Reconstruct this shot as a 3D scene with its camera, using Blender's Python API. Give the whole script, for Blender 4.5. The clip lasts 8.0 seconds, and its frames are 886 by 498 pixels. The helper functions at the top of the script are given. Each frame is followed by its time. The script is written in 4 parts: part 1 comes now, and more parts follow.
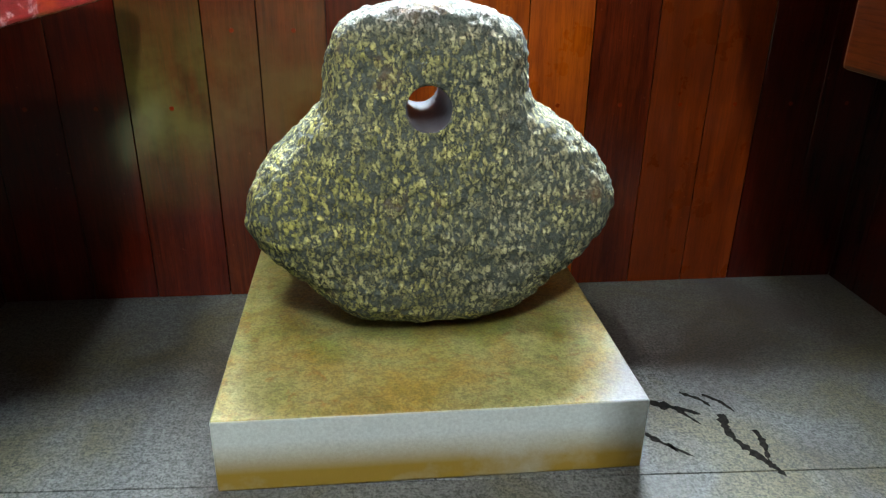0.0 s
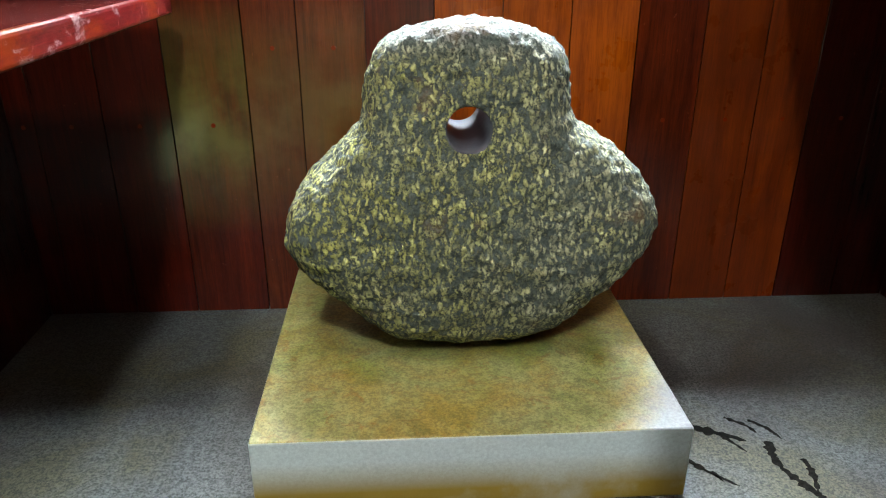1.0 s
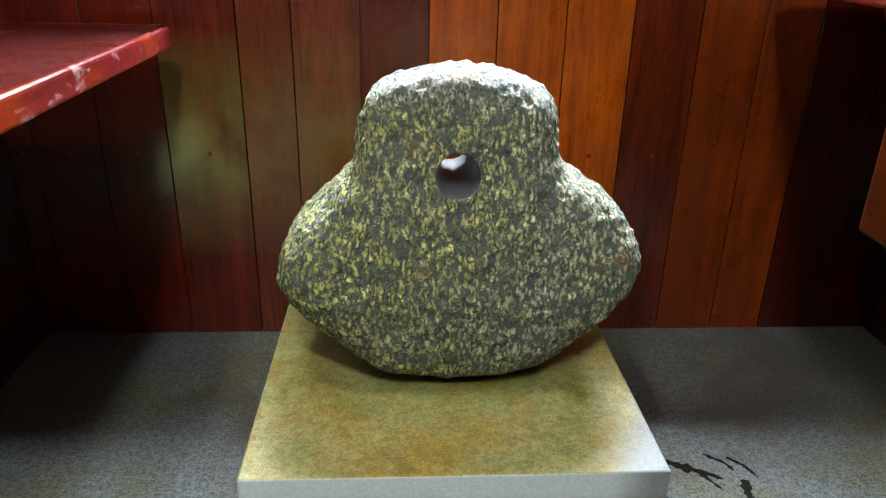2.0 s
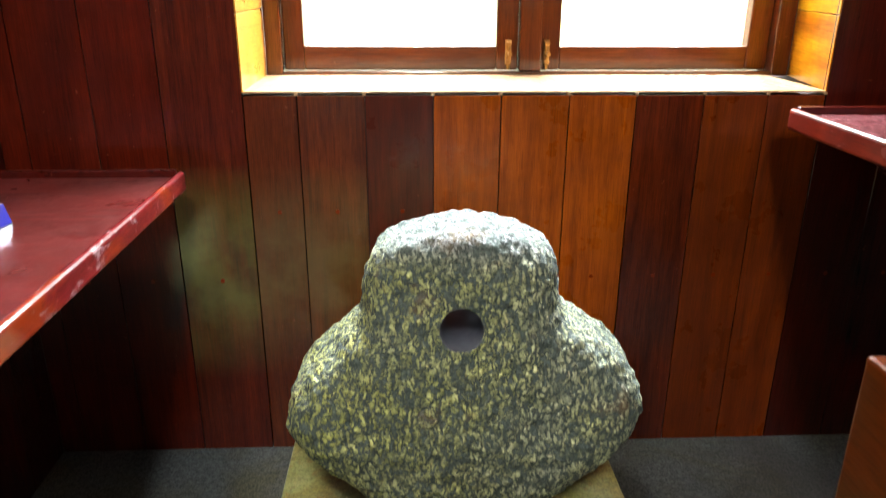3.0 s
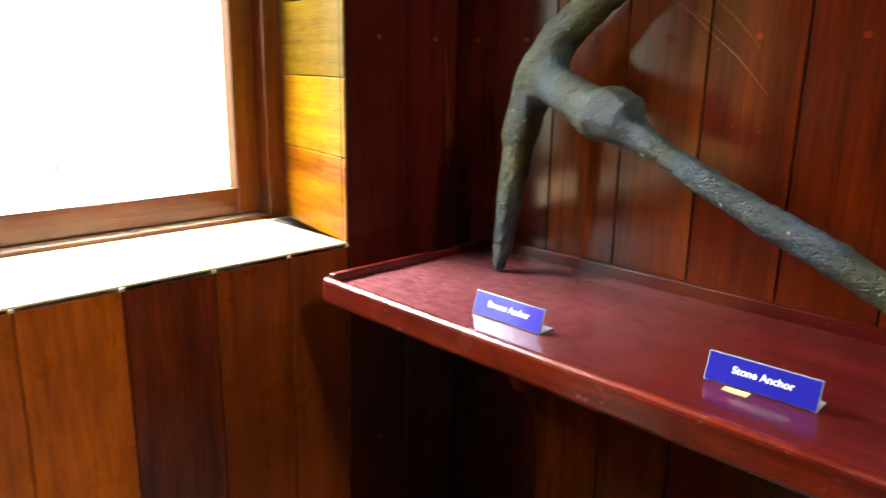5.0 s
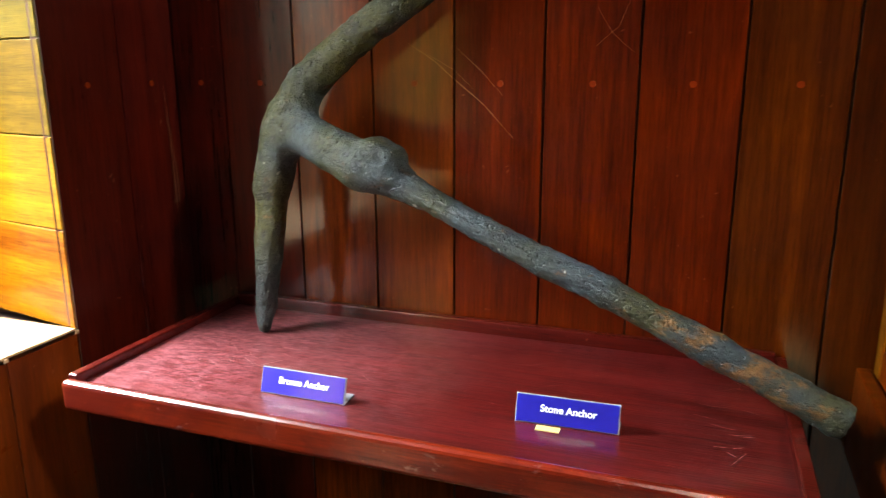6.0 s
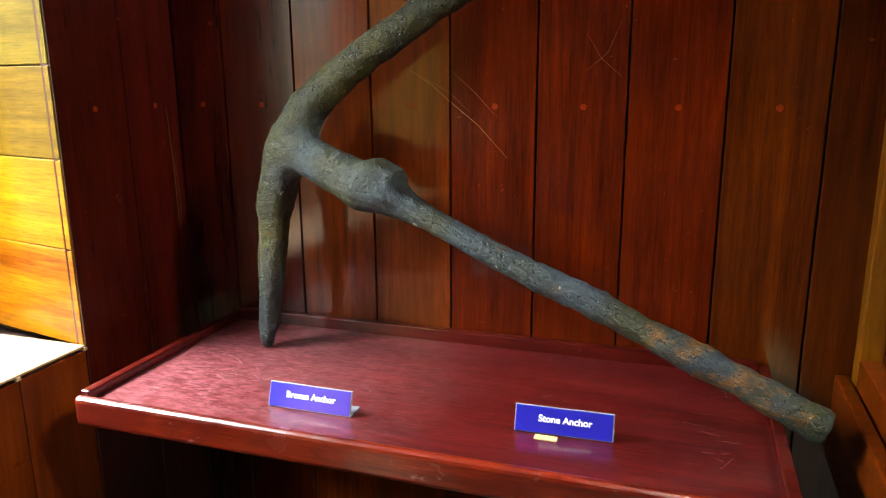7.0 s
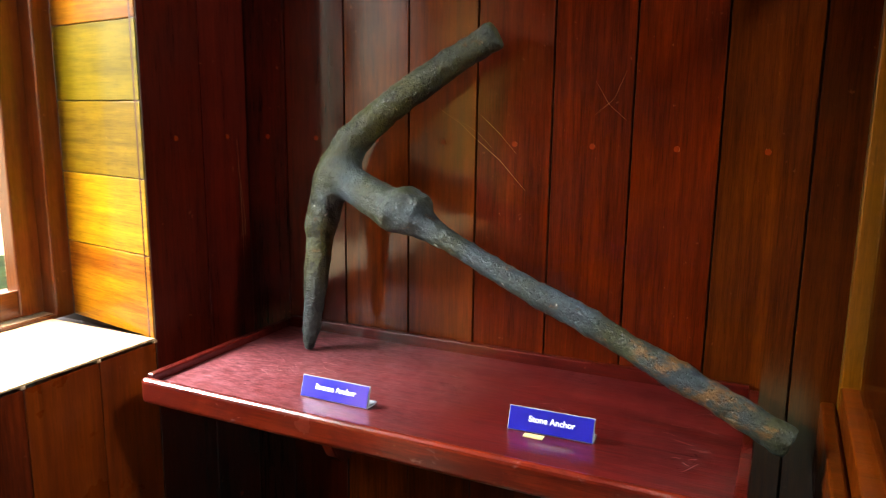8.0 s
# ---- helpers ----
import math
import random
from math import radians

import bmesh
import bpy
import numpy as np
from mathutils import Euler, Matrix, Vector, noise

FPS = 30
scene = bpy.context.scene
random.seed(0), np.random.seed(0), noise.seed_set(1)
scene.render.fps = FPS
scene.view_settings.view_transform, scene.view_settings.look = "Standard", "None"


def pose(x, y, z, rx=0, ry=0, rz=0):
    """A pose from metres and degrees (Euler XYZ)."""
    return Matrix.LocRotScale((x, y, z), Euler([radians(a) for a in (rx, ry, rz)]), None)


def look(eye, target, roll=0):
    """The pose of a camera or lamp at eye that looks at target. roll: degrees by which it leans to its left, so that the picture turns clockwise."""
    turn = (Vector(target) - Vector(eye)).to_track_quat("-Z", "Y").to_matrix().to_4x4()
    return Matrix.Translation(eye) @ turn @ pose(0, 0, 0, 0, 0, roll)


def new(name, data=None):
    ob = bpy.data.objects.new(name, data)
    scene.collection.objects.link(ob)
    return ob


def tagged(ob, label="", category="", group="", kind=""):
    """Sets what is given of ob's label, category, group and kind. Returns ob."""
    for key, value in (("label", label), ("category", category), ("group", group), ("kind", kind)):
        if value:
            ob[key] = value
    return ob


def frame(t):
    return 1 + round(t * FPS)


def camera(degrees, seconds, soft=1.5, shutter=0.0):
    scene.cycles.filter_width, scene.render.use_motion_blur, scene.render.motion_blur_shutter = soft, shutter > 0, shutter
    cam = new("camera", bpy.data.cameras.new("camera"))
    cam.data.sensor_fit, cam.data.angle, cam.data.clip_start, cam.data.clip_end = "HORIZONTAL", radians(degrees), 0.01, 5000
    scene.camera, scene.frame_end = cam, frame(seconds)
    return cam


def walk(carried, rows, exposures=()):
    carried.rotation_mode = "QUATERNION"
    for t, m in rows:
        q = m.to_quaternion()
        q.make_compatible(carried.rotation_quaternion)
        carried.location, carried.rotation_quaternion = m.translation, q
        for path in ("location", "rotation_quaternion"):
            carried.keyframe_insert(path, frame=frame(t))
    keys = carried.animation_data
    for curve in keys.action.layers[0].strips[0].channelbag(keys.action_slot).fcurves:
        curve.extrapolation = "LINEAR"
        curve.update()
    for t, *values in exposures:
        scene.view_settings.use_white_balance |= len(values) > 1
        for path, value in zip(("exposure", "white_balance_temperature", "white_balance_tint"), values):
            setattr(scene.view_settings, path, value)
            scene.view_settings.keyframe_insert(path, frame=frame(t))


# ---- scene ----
cam = camera(62.5, 8.0, soft=1.1, shutter=0.3)
METRES, EYE, TILT, LEAN, TURN = 1.5, 0.897, 0.0, 0.0, -6.5
ROWS = [
    (0.0, 0.0, 0.0, 0.0, 0.39, -23.53, -0.9),
    (0.5, -0.0034, 0.018, 0.0046, 1.92, -22.6, -0.12),
    (1.0, -0.0053, 0.0163, 0.0162, 3.08, -23.25, -0.14),
    (2.5, 0.0121, 0.0199, 0.1379, 3.26, -23.53, -1.46),
    (3.0, 0.0115, 0.0417, 0.2141, 3.94, -20.31, -0.27),
    (3.5, -0.0285, 0.1171, 0.2568, 2.43, -17.65, -1.83),
    (4.0, -0.0736, 0.2224, 0.2769, -12.16, -14.93, -1.73),
    (4.5, -0.0354, 0.3249, 0.2718, -24.85, -14.43, -0.8),
    (5.0, 0.0453, 0.4145, 0.2891, -37.86, -14.24, -0.93),
    (6.5, -0.0035, 0.5411, 0.3557, -68.56, -13.96, 0.63),
    (7.0, -0.0193, 0.5271, 0.3599, -65.04, -13.47, 0.4),
    (7.5, -0.0406, 0.467, 0.3598, -62.27, -13.37, 0.03),
    (8.0, -0.0808, 0.4117, 0.3633, -58.38, -10.63, -0.7),
]
walk(cam, [(t, pose(0, 0, EYE, TILT, LEAN, TURN) @ pose(METRES * x, METRES * y, METRES * z, 90 + pitch, roll, yaw)) for t, x, y, z, yaw, pitch, roll in ROWS])

# ---- light ----
world = bpy.data.worlds.new("daylight")
scene.world = world
world.use_nodes = True
wn = world.node_tree
sky = wn.nodes.new("ShaderNodeTexSky")
sky.sky_type, sky.sun_disc = "NISHITA", False
sky.sun_elevation, sky.sun_rotation = radians(50), radians(20)
wn.links.new(sky.outputs[0], wn.nodes["Background"].inputs[0])
wn.nodes["Background"].inputs[1].default_value = 0.12


def area_lamp(name, eye, target, wide, high, power, colour):
    data = bpy.data.lights.new(name, "AREA")
    data.shape, data.size, data.size_y, data.energy, data.color = "RECTANGLE", wide, high, power, colour
    ob = new(name, data)
    ob.matrix_world = look(eye, target)
    return ob


# daylight in the window and two unseen roof lights; a low lamp added
area_lamp("window_daylight", (0.55, 2.92, 2.72), (0.30, 1.5, 0.65), 2.1, 1.15, 1560, (0.82, 0.93, 1.0))
# yellow-green fill near the floor, added for its reflection in the north planks
area_lamp("low_fill_lamp", (-0.940, 0.40, 0.09), (0.4, 0.40, 0.08), 0.80, 0.20, 0.70, (0.82, 1.0, 0.50))
area_lamp("roof_light_daylight", (0.13, -1.98, 3.92), (0.12, 1.3, 0.2), 0.35, 0.5, 165, (0.92, 0.97, 1.0))
area_lamp("side_roof_light_daylight", (-0.76, 0.38, 4.42), (-0.30, 0.80, 0.2), 0.30, 0.42, 150, (1.0, 1.0, 0.90))


# ---- materials ----
def graph(name, rough=0.5, metal=0.0, coat=0.0, coat_rough=0.1, ior=1.5):
    m = bpy.data.materials.new(name)
    m.use_nodes = True
    b = m.node_tree.nodes["Principled BSDF"]
    b.inputs["Roughness"].default_value = rough
    b.inputs["Metallic"].default_value = metal
    b.inputs["Coat Weight"].default_value = coat
    b.inputs["Coat Roughness"].default_value = coat_rough
    b.inputs["IOR"].default_value = ior
    return m, m.node_tree, b


def node(t, kind, **inputs):
    n = t.nodes.new(kind)
    for key, value in inputs.items():
        socket = n.inputs[key.replace("_", " ")] if isinstance(key, str) else n.inputs[key]
        if isinstance(value, bpy.types.NodeSocket):
            t.links.new(value, socket)
        else:
            socket.default_value = value
    return n


def coords(t, scale=(1, 1, 1), shuffled=True):
    """Object space, shifted for each piece by its own random number."""
    tc = t.nodes.new("ShaderNodeTexCoord")
    v = tc.outputs["Object"]
    if shuffled:
        info = t.nodes.new("ShaderNodeObjectInfo")
        mul = t.nodes.new("ShaderNodeMath")
        mul.operation = "MULTIPLY"
        t.links.new(info.outputs["Random"], mul.inputs[0])
        mul.inputs[1].default_value = 37.0
        add = t.nodes.new("ShaderNodeVectorMath")
        t.links.new(v, add.inputs[0])
        t.links.new(mul.outputs[0], add.inputs[1])
        v = add.outputs[0]
    mp = t.nodes.new("ShaderNodeMapping")
    t.links.new(v, mp.inputs["Vector"])
    mp.inputs["Scale"].default_value = scale
    return mp.outputs[0]


def ramp(t, fac, stops):
    r = t.nodes.new("ShaderNodeValToRGB")
    t.links.new(fac, r.inputs[0])
    e = r.color_ramp.elements
    while len(e) < len(stops):
        e.new(0.5)
    for el, (p, c) in zip(e, stops):
        el.position, el.color = p, (*c, 1) if len(c) == 3 else c
    return r.outputs[0]


def mix(t, fac, a, b, kind="MIX"):
    n = t.nodes.new("ShaderNodeMix")
    n.data_type, n.blend_type = "RGBA", kind
    for i, v in ((0, fac), (6, a), (7, b)):
        if isinstance(v, bpy.types.NodeSocket):
            t.links.new(v, n.inputs[i])
        else:
            n.inputs[i].default_value = (*v, 1) if isinstance(v, tuple) else v
    return n.outputs[2]


def bump(t, b, height, strength, distance):
    n = t.nodes.new("ShaderNodeBump")
    t.links.new(height, n.inputs["Height"])
    n.inputs["Strength"].default_value, n.inputs["Distance"].default_value = strength, distance
    t.links.new(n.outputs[0], b.inputs["Normal"])
    return n


def noise_tex(t, v, scale, detail=4.0, rough=0.55, warp=0.0):
    n = node(t, "ShaderNodeTexNoise", Scale=scale, Detail=detail, Roughness=rough, Distortion=warp)
    t.links.new(v, n.inputs["Vector"])
    return n.outputs["Fac"]


def wood(name, dark, light, rough=0.40, coat=1.0, coat_rough=0.13, along="z", scratches=0.0, spread=0.3, gloss=0.08, reflected=None, dust_sheen=None, sheen_end=True, blotches=()):
    """Varnished timber with grain along one local axis; every piece differs a little."""
    m, t, b = graph(name, rough, coat=coat, coat_rough=coat_rough)
    b.inputs["Specular IOR Level"].default_value = gloss
    s = {"z": (1, 1, 0.06), "x": (0.06, 1, 1), "y": (1, 0.06, 1)}[along]
    v = coords(t, s)
    fine = noise_tex(t, v, 170, 5, 0.7)
    broad = noise_tex(t, v, 22, 4, 0.6, 1.4)
    both = mix(t, 0.55, fine, broad)
    col = ramp(t, both, [(0.33, dark), (0.68, light)])
    # open pores: short dark streaks along the grain
    pores = noise_tex(t, coords(t, tuple(0.8 * c if c < 1 else c for c in s)), 460, 2, 0.5)
    pore = ramp(t, pores, [(0.36, (0.38,) * 3), (0.46, (0, 0, 0))])
    col = mix(t, pore, col, mix(t, 1.0, col, (0.48, 0.42, 0.42), "MULTIPLY"))
    info = t.nodes.new("ShaderNodeObjectInfo")
    tone = ramp(t, info.outputs["Random"], [(0.0, (1 - spread,) * 3), (1.0, (1 + spread * 0.4,) * 3)])
    col = mix(t, 1.0, col, tone, "MULTIPLY")
    wear = noise_tex(t, coords(t), 5.5, 5, 0.65)
    col = mix(t, ramp(t, wear, [(0.35, (0.45,) * 3), (0.62, (0, 0, 0))]), col, mix(t, 1.0, col, (0.45, 0.40, 0.42), "MULTIPLY"))
    if reflected:
        # an olive reflection in the varnish, painted into the colour at one height
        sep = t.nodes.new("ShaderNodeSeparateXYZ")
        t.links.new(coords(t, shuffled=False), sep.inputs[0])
        reflect_band = ramp(t, sep.outputs["Z"], [(0.22, (0, 0, 0)), (0.45, (1, 1, 1)), (0.60, (1, 1, 1)), (0.80, (0, 0, 0))])
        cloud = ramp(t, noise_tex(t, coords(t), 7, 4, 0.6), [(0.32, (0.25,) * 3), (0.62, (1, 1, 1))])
        col = mix(t, mix(t, 1.0, reflect_band, cloud, "MULTIPLY"), col, mix(t, 0.25, reflected, col))
    if dust_sheen:
        # a rubbed film; paler towards one end for the window's sheen, painted in
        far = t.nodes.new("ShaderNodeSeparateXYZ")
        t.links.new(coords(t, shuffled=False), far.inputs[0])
        sheen_ramp = ramp(t, far.outputs["Y"], [(0.45, (0.04,) * 3), (1.0, (0.9,) * 3)] if sheen_end else [(0.0, (0.45,) * 3), (1.0, (0.45,) * 3)])
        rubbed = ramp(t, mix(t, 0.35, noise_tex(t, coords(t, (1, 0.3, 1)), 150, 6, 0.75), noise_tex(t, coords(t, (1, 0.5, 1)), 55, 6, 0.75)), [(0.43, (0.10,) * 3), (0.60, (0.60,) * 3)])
        col = mix(t, mix(t, 1.0, sheen_ramp, rubbed, "MULTIPLY"), col, dust_sheen)
    for colour, scale, low, high, strength in blotches:
        worn = noise_tex(t, coords(t, (1, 0.6, 1)), scale, 5, 0.65, 0.5)
        col = mix(t, ramp(t, worn, [(low, (0, 0, 0)), (high, (strength,) * 3)]), col, colour)
    if scratches:
        sc = noise_tex(t, coords(t, (1, 1, 1)), 9, 2, 0.5, 3.0)
        lines = node(t, "ShaderNodeTexWave", Scale=3.1, Distortion=19.0, Detail=3.0)
        t.links.new(coords(t, (1.0, 0.6, 1.0)), lines.inputs["Vector"])
        thin = ramp(t, lines.outputs["Fac"], [(0.0, (1, 1, 1)), (0.004, (0, 0, 0))])
        mask = mix(t, 1.0, thin, ramp(t, sc, [(0.52, (0, 0, 0)), (0.66, (scratches,) * 3)]), "MULTIPLY")
        col = mix(t, mask, col, (0.55, 0.40, 0.36))
    fleck = noise_tex(t, coords(t, (1, 1, 1)), 62, 3, 0.6)
    col = mix(t, ramp(t, fleck, [(0.70, (0, 0, 0)), (0.76, (0.45,) * 3)]), col, mix(t, 0.5, light, (0.30, 0.12, 0.06)))
    t.links.new(col, b.inputs["Base Color"])
    patches = noise_tex(t, coords(t), 8, 5, 0.6)
    t.links.new(ramp(t, patches, [(0.3, (rough * 0.7,) * 3), (0.75, (rough * 1.4,) * 3)]), b.inputs["Roughness"])
    if coat:
        t.links.new(ramp(t, patches, [(0.3, (coat_rough * 0.6,) * 3), (0.75, (coat_rough * 1.5,) * 3)]), b.inputs["Coat Roughness"])
    bump(t, b, mix(t, 0.4, mix(t, 0.35, fine, broad), pores), 0.32, 0.002)
    return m


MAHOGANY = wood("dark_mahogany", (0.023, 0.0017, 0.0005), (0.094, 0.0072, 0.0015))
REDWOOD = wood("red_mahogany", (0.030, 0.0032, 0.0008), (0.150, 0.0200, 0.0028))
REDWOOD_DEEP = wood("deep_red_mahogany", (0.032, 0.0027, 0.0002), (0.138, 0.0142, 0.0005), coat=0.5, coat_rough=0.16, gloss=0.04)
# mahogany darkened for the shade in the north-east corner
CORNER_SHADE = wood("corner_shade_mahogany", (0.018, 0.0012, 0.0005), (0.070, 0.0050, 0.0014))
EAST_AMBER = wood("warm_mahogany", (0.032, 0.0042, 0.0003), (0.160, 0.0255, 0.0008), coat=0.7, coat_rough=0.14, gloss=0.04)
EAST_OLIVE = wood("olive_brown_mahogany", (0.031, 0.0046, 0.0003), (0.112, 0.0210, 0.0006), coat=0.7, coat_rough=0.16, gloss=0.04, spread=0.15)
# mahogany with a soft olive or brown reflection painted in
REFLECT_OLIVE = wood("olive_reflection_mahogany", (0.024, 0.0024, 0.0007), (0.112, 0.0120, 0.0020), reflected=(0.115, 0.108, 0.024))
REFLECT_BROWN = wood("brown_reflection_mahogany", (0.042, 0.0056, 0.0012), (0.175, 0.0295, 0.0046), reflected=(0.115, 0.072, 0.022))
CRIMSON = wood("crimson_varnish", (0.046, 0.0015, 0.0016), (0.175, 0.0080, 0.0075), rough=0.34, along="y", scratches=0.12, spread=0.1, dust_sheen=(0.26, 0.022, 0.028), sheen_end=False,
               blotches=(((0.20, 0.022, 0.003), 11, 0.50, 0.60, 0.8), ((0.40, 0.26, 0.27), 26, 0.60, 0.70, 0.7)))
RIM = wood("dark_red_varnish", (0.050, 0.0024, 0.0005), (0.190, 0.0150, 0.0028), rough=0.38, coat_rough=0.22, along="y", spread=0.1,
           blotches=(((0.055, 0.003, 0.0015), 9, 0.50, 0.62, 0.7), ((0.34, 0.17, 0.15), 34, 0.64, 0.74, 0.5)))
RIM_DARK = wood("deep_red_rim_varnish", (0.020, 0.0010, 0.0006), (0.085, 0.0060, 0.0030), rough=0.36, along="y", spread=0.1)
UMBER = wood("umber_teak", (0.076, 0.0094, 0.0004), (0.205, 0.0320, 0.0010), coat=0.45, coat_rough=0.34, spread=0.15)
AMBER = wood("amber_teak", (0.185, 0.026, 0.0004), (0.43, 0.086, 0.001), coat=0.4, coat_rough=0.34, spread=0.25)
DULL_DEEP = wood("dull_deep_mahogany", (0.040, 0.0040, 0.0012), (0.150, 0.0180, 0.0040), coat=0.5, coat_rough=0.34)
# right reveal: upper boards tinted olive and green for the greenery they reflect
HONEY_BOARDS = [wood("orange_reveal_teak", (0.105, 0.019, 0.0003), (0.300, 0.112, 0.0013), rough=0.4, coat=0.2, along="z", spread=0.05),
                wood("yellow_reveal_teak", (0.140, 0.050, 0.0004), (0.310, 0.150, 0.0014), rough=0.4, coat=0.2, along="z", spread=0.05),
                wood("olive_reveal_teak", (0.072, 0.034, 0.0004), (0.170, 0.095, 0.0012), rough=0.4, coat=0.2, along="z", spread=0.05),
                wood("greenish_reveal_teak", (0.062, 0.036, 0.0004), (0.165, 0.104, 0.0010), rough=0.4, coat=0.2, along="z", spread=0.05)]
# left reveal: a paler copy, the bright daylight on it put into the colour
HONEY_LIT = wood("lit_honey_teak", (0.38, 0.145, 0.014), (0.60, 0.29, 0.045), rough=0.33, along="z", spread=0.15)
PALE = wood("pale_sill_teak", (0.42, 0.24, 0.11), (0.62, 0.42, 0.24), rough=0.4, along="z", spread=0.15)
LEDGE_LIT = wood("lit_ledge_teak", (0.42, 0.24, 0.11), (0.62, 0.42, 0.24), rough=0.4, along="x", spread=0.1)
SASH = wood("sash_teak", (0.045, 0.0085, 0.0010), (0.120, 0.0270, 0.0040), spread=0.1)
SASH_ACROSS = wood("sash_teak_across", (0.045, 0.0085, 0.0010), (0.120, 0.0270, 0.0040), along="x", spread=0.1)
SHELF = wood("red_shelf_varnish", (0.024, 0.0008, 0.0006), (0.092, 0.0044, 0.0032), rough=0.40, coat=1.0, coat_rough=0.13, along="y", spread=0.1, gloss=0.15, dust_sheen=(0.38, 0.125, 0.135))
SHELF_WORN = wood("rubbed_red_shelf_varnish", (0.034, 0.0010, 0.0008), (0.130, 0.0060, 0.0050), rough=0.36, coat=1.0, coat_rough=0.12, along="x", spread=0.1, gloss=0.2, dust_sheen=(0.21, 0.085, 0.075), sheen_end=False)
CASE = wood("orange_case_teak", (0.056, 0.0078, 0.0003), (0.135, 0.0235, 0.0008), coat=0.5, gloss=0.04, along="y", spread=0.1)
CASE_UP = wood("yellow_case_teak", (0.105, 0.031, 0.0006), (0.215, 0.070, 0.0014), coat=0.5, along="z", spread=0.1)
# unseen ceiling, kept pale so that it bounces light down
CEIL = wood("ceiling_teak", (0.40, 0.26, 0.15), (0.58, 0.42, 0.27), along="y", spread=0.3)


def plain(name, colour, rough=0.5, metal=0.0, speck=0.12, scale=60, shine=0.5, coat=0.0):
    m, t, b = graph(name, rough, metal, coat, 0.04)
    b.inputs["Specular IOR Level"].default_value = shine
    n = noise_tex(t, coords(t, shuffled=False), scale, 5, 0.6)
    lo = tuple(c * (1 - speck) for c in colour)
    hi = tuple(min(1, c * (1 + speck)) for c in colour)
    t.links.new(ramp(t, n, [(0.3, lo), (0.7, hi)]), b.inputs["Base Color"])
    bump(t, b, n, 0.1, 0.001)
    return m


PLUG = plain("wood_plug", (0.15, 0.016, 0.001), 0.45, shine=0.08)
BRASS = plain("aged_brass", (0.34, 0.17, 0.045), 0.42, 0.85, 0.4)
BACKING = plain("dark_backing_board", (0.03, 0.010, 0.006), 0.7)
BLUE = plain("blue_print", (0.014, 0.012, 0.25), 0.28, speck=0.04, coat=1.0)
INK = plain("white_print", (0.85, 0.85, 0.88), 0.4, speck=0.02)
TAPE = plain("yellowed_tape", (0.55, 0.45, 0.16), 0.5)
BOUNCE_WALL = plain("pale_bounce_wall", (0.78, 0.72, 0.62), 0.85)


def acrylic():
    m, t, b = graph("clear_acrylic", 0.12)
    b.inputs["Base Color"].default_value = (0.50, 0.53, 0.57, 1)
    b.inputs["Transmission Weight"].default_value = 0.55
    return m


def window_glass():
    m = bpy.data.materials.new("window_glass")
    m.use_nodes = True
    t = m.node_tree
    t.nodes.remove(t.nodes["Principled BSDF"])
    clear = t.nodes.new("ShaderNodeBsdfTransparent")
    gloss = node(t, "ShaderNodeBsdfGlossy", Roughness=0.02)
    slant = node(t, "ShaderNodeLayerWeight", Blend=0.5)
    sheen = ramp(t, slant.outputs["Facing"], [(0.0, (0.02,) * 3), (0.45, (0.03,) * 3), (0.75, (0.12,) * 3), (0.97, (0.7,) * 3)])
    both = t.nodes.new("ShaderNodeMixShader")
    t.links.new(sheen, both.inputs[0])
    t.links.new(clear.outputs[0], both.inputs[1])
    t.links.new(gloss.outputs[0], both.inputs[2])
    t.links.new(both.outputs[0], t.nodes["Material Output"].inputs[0])
    return m


ACRYLIC, GLASS = acrylic(), window_glass()


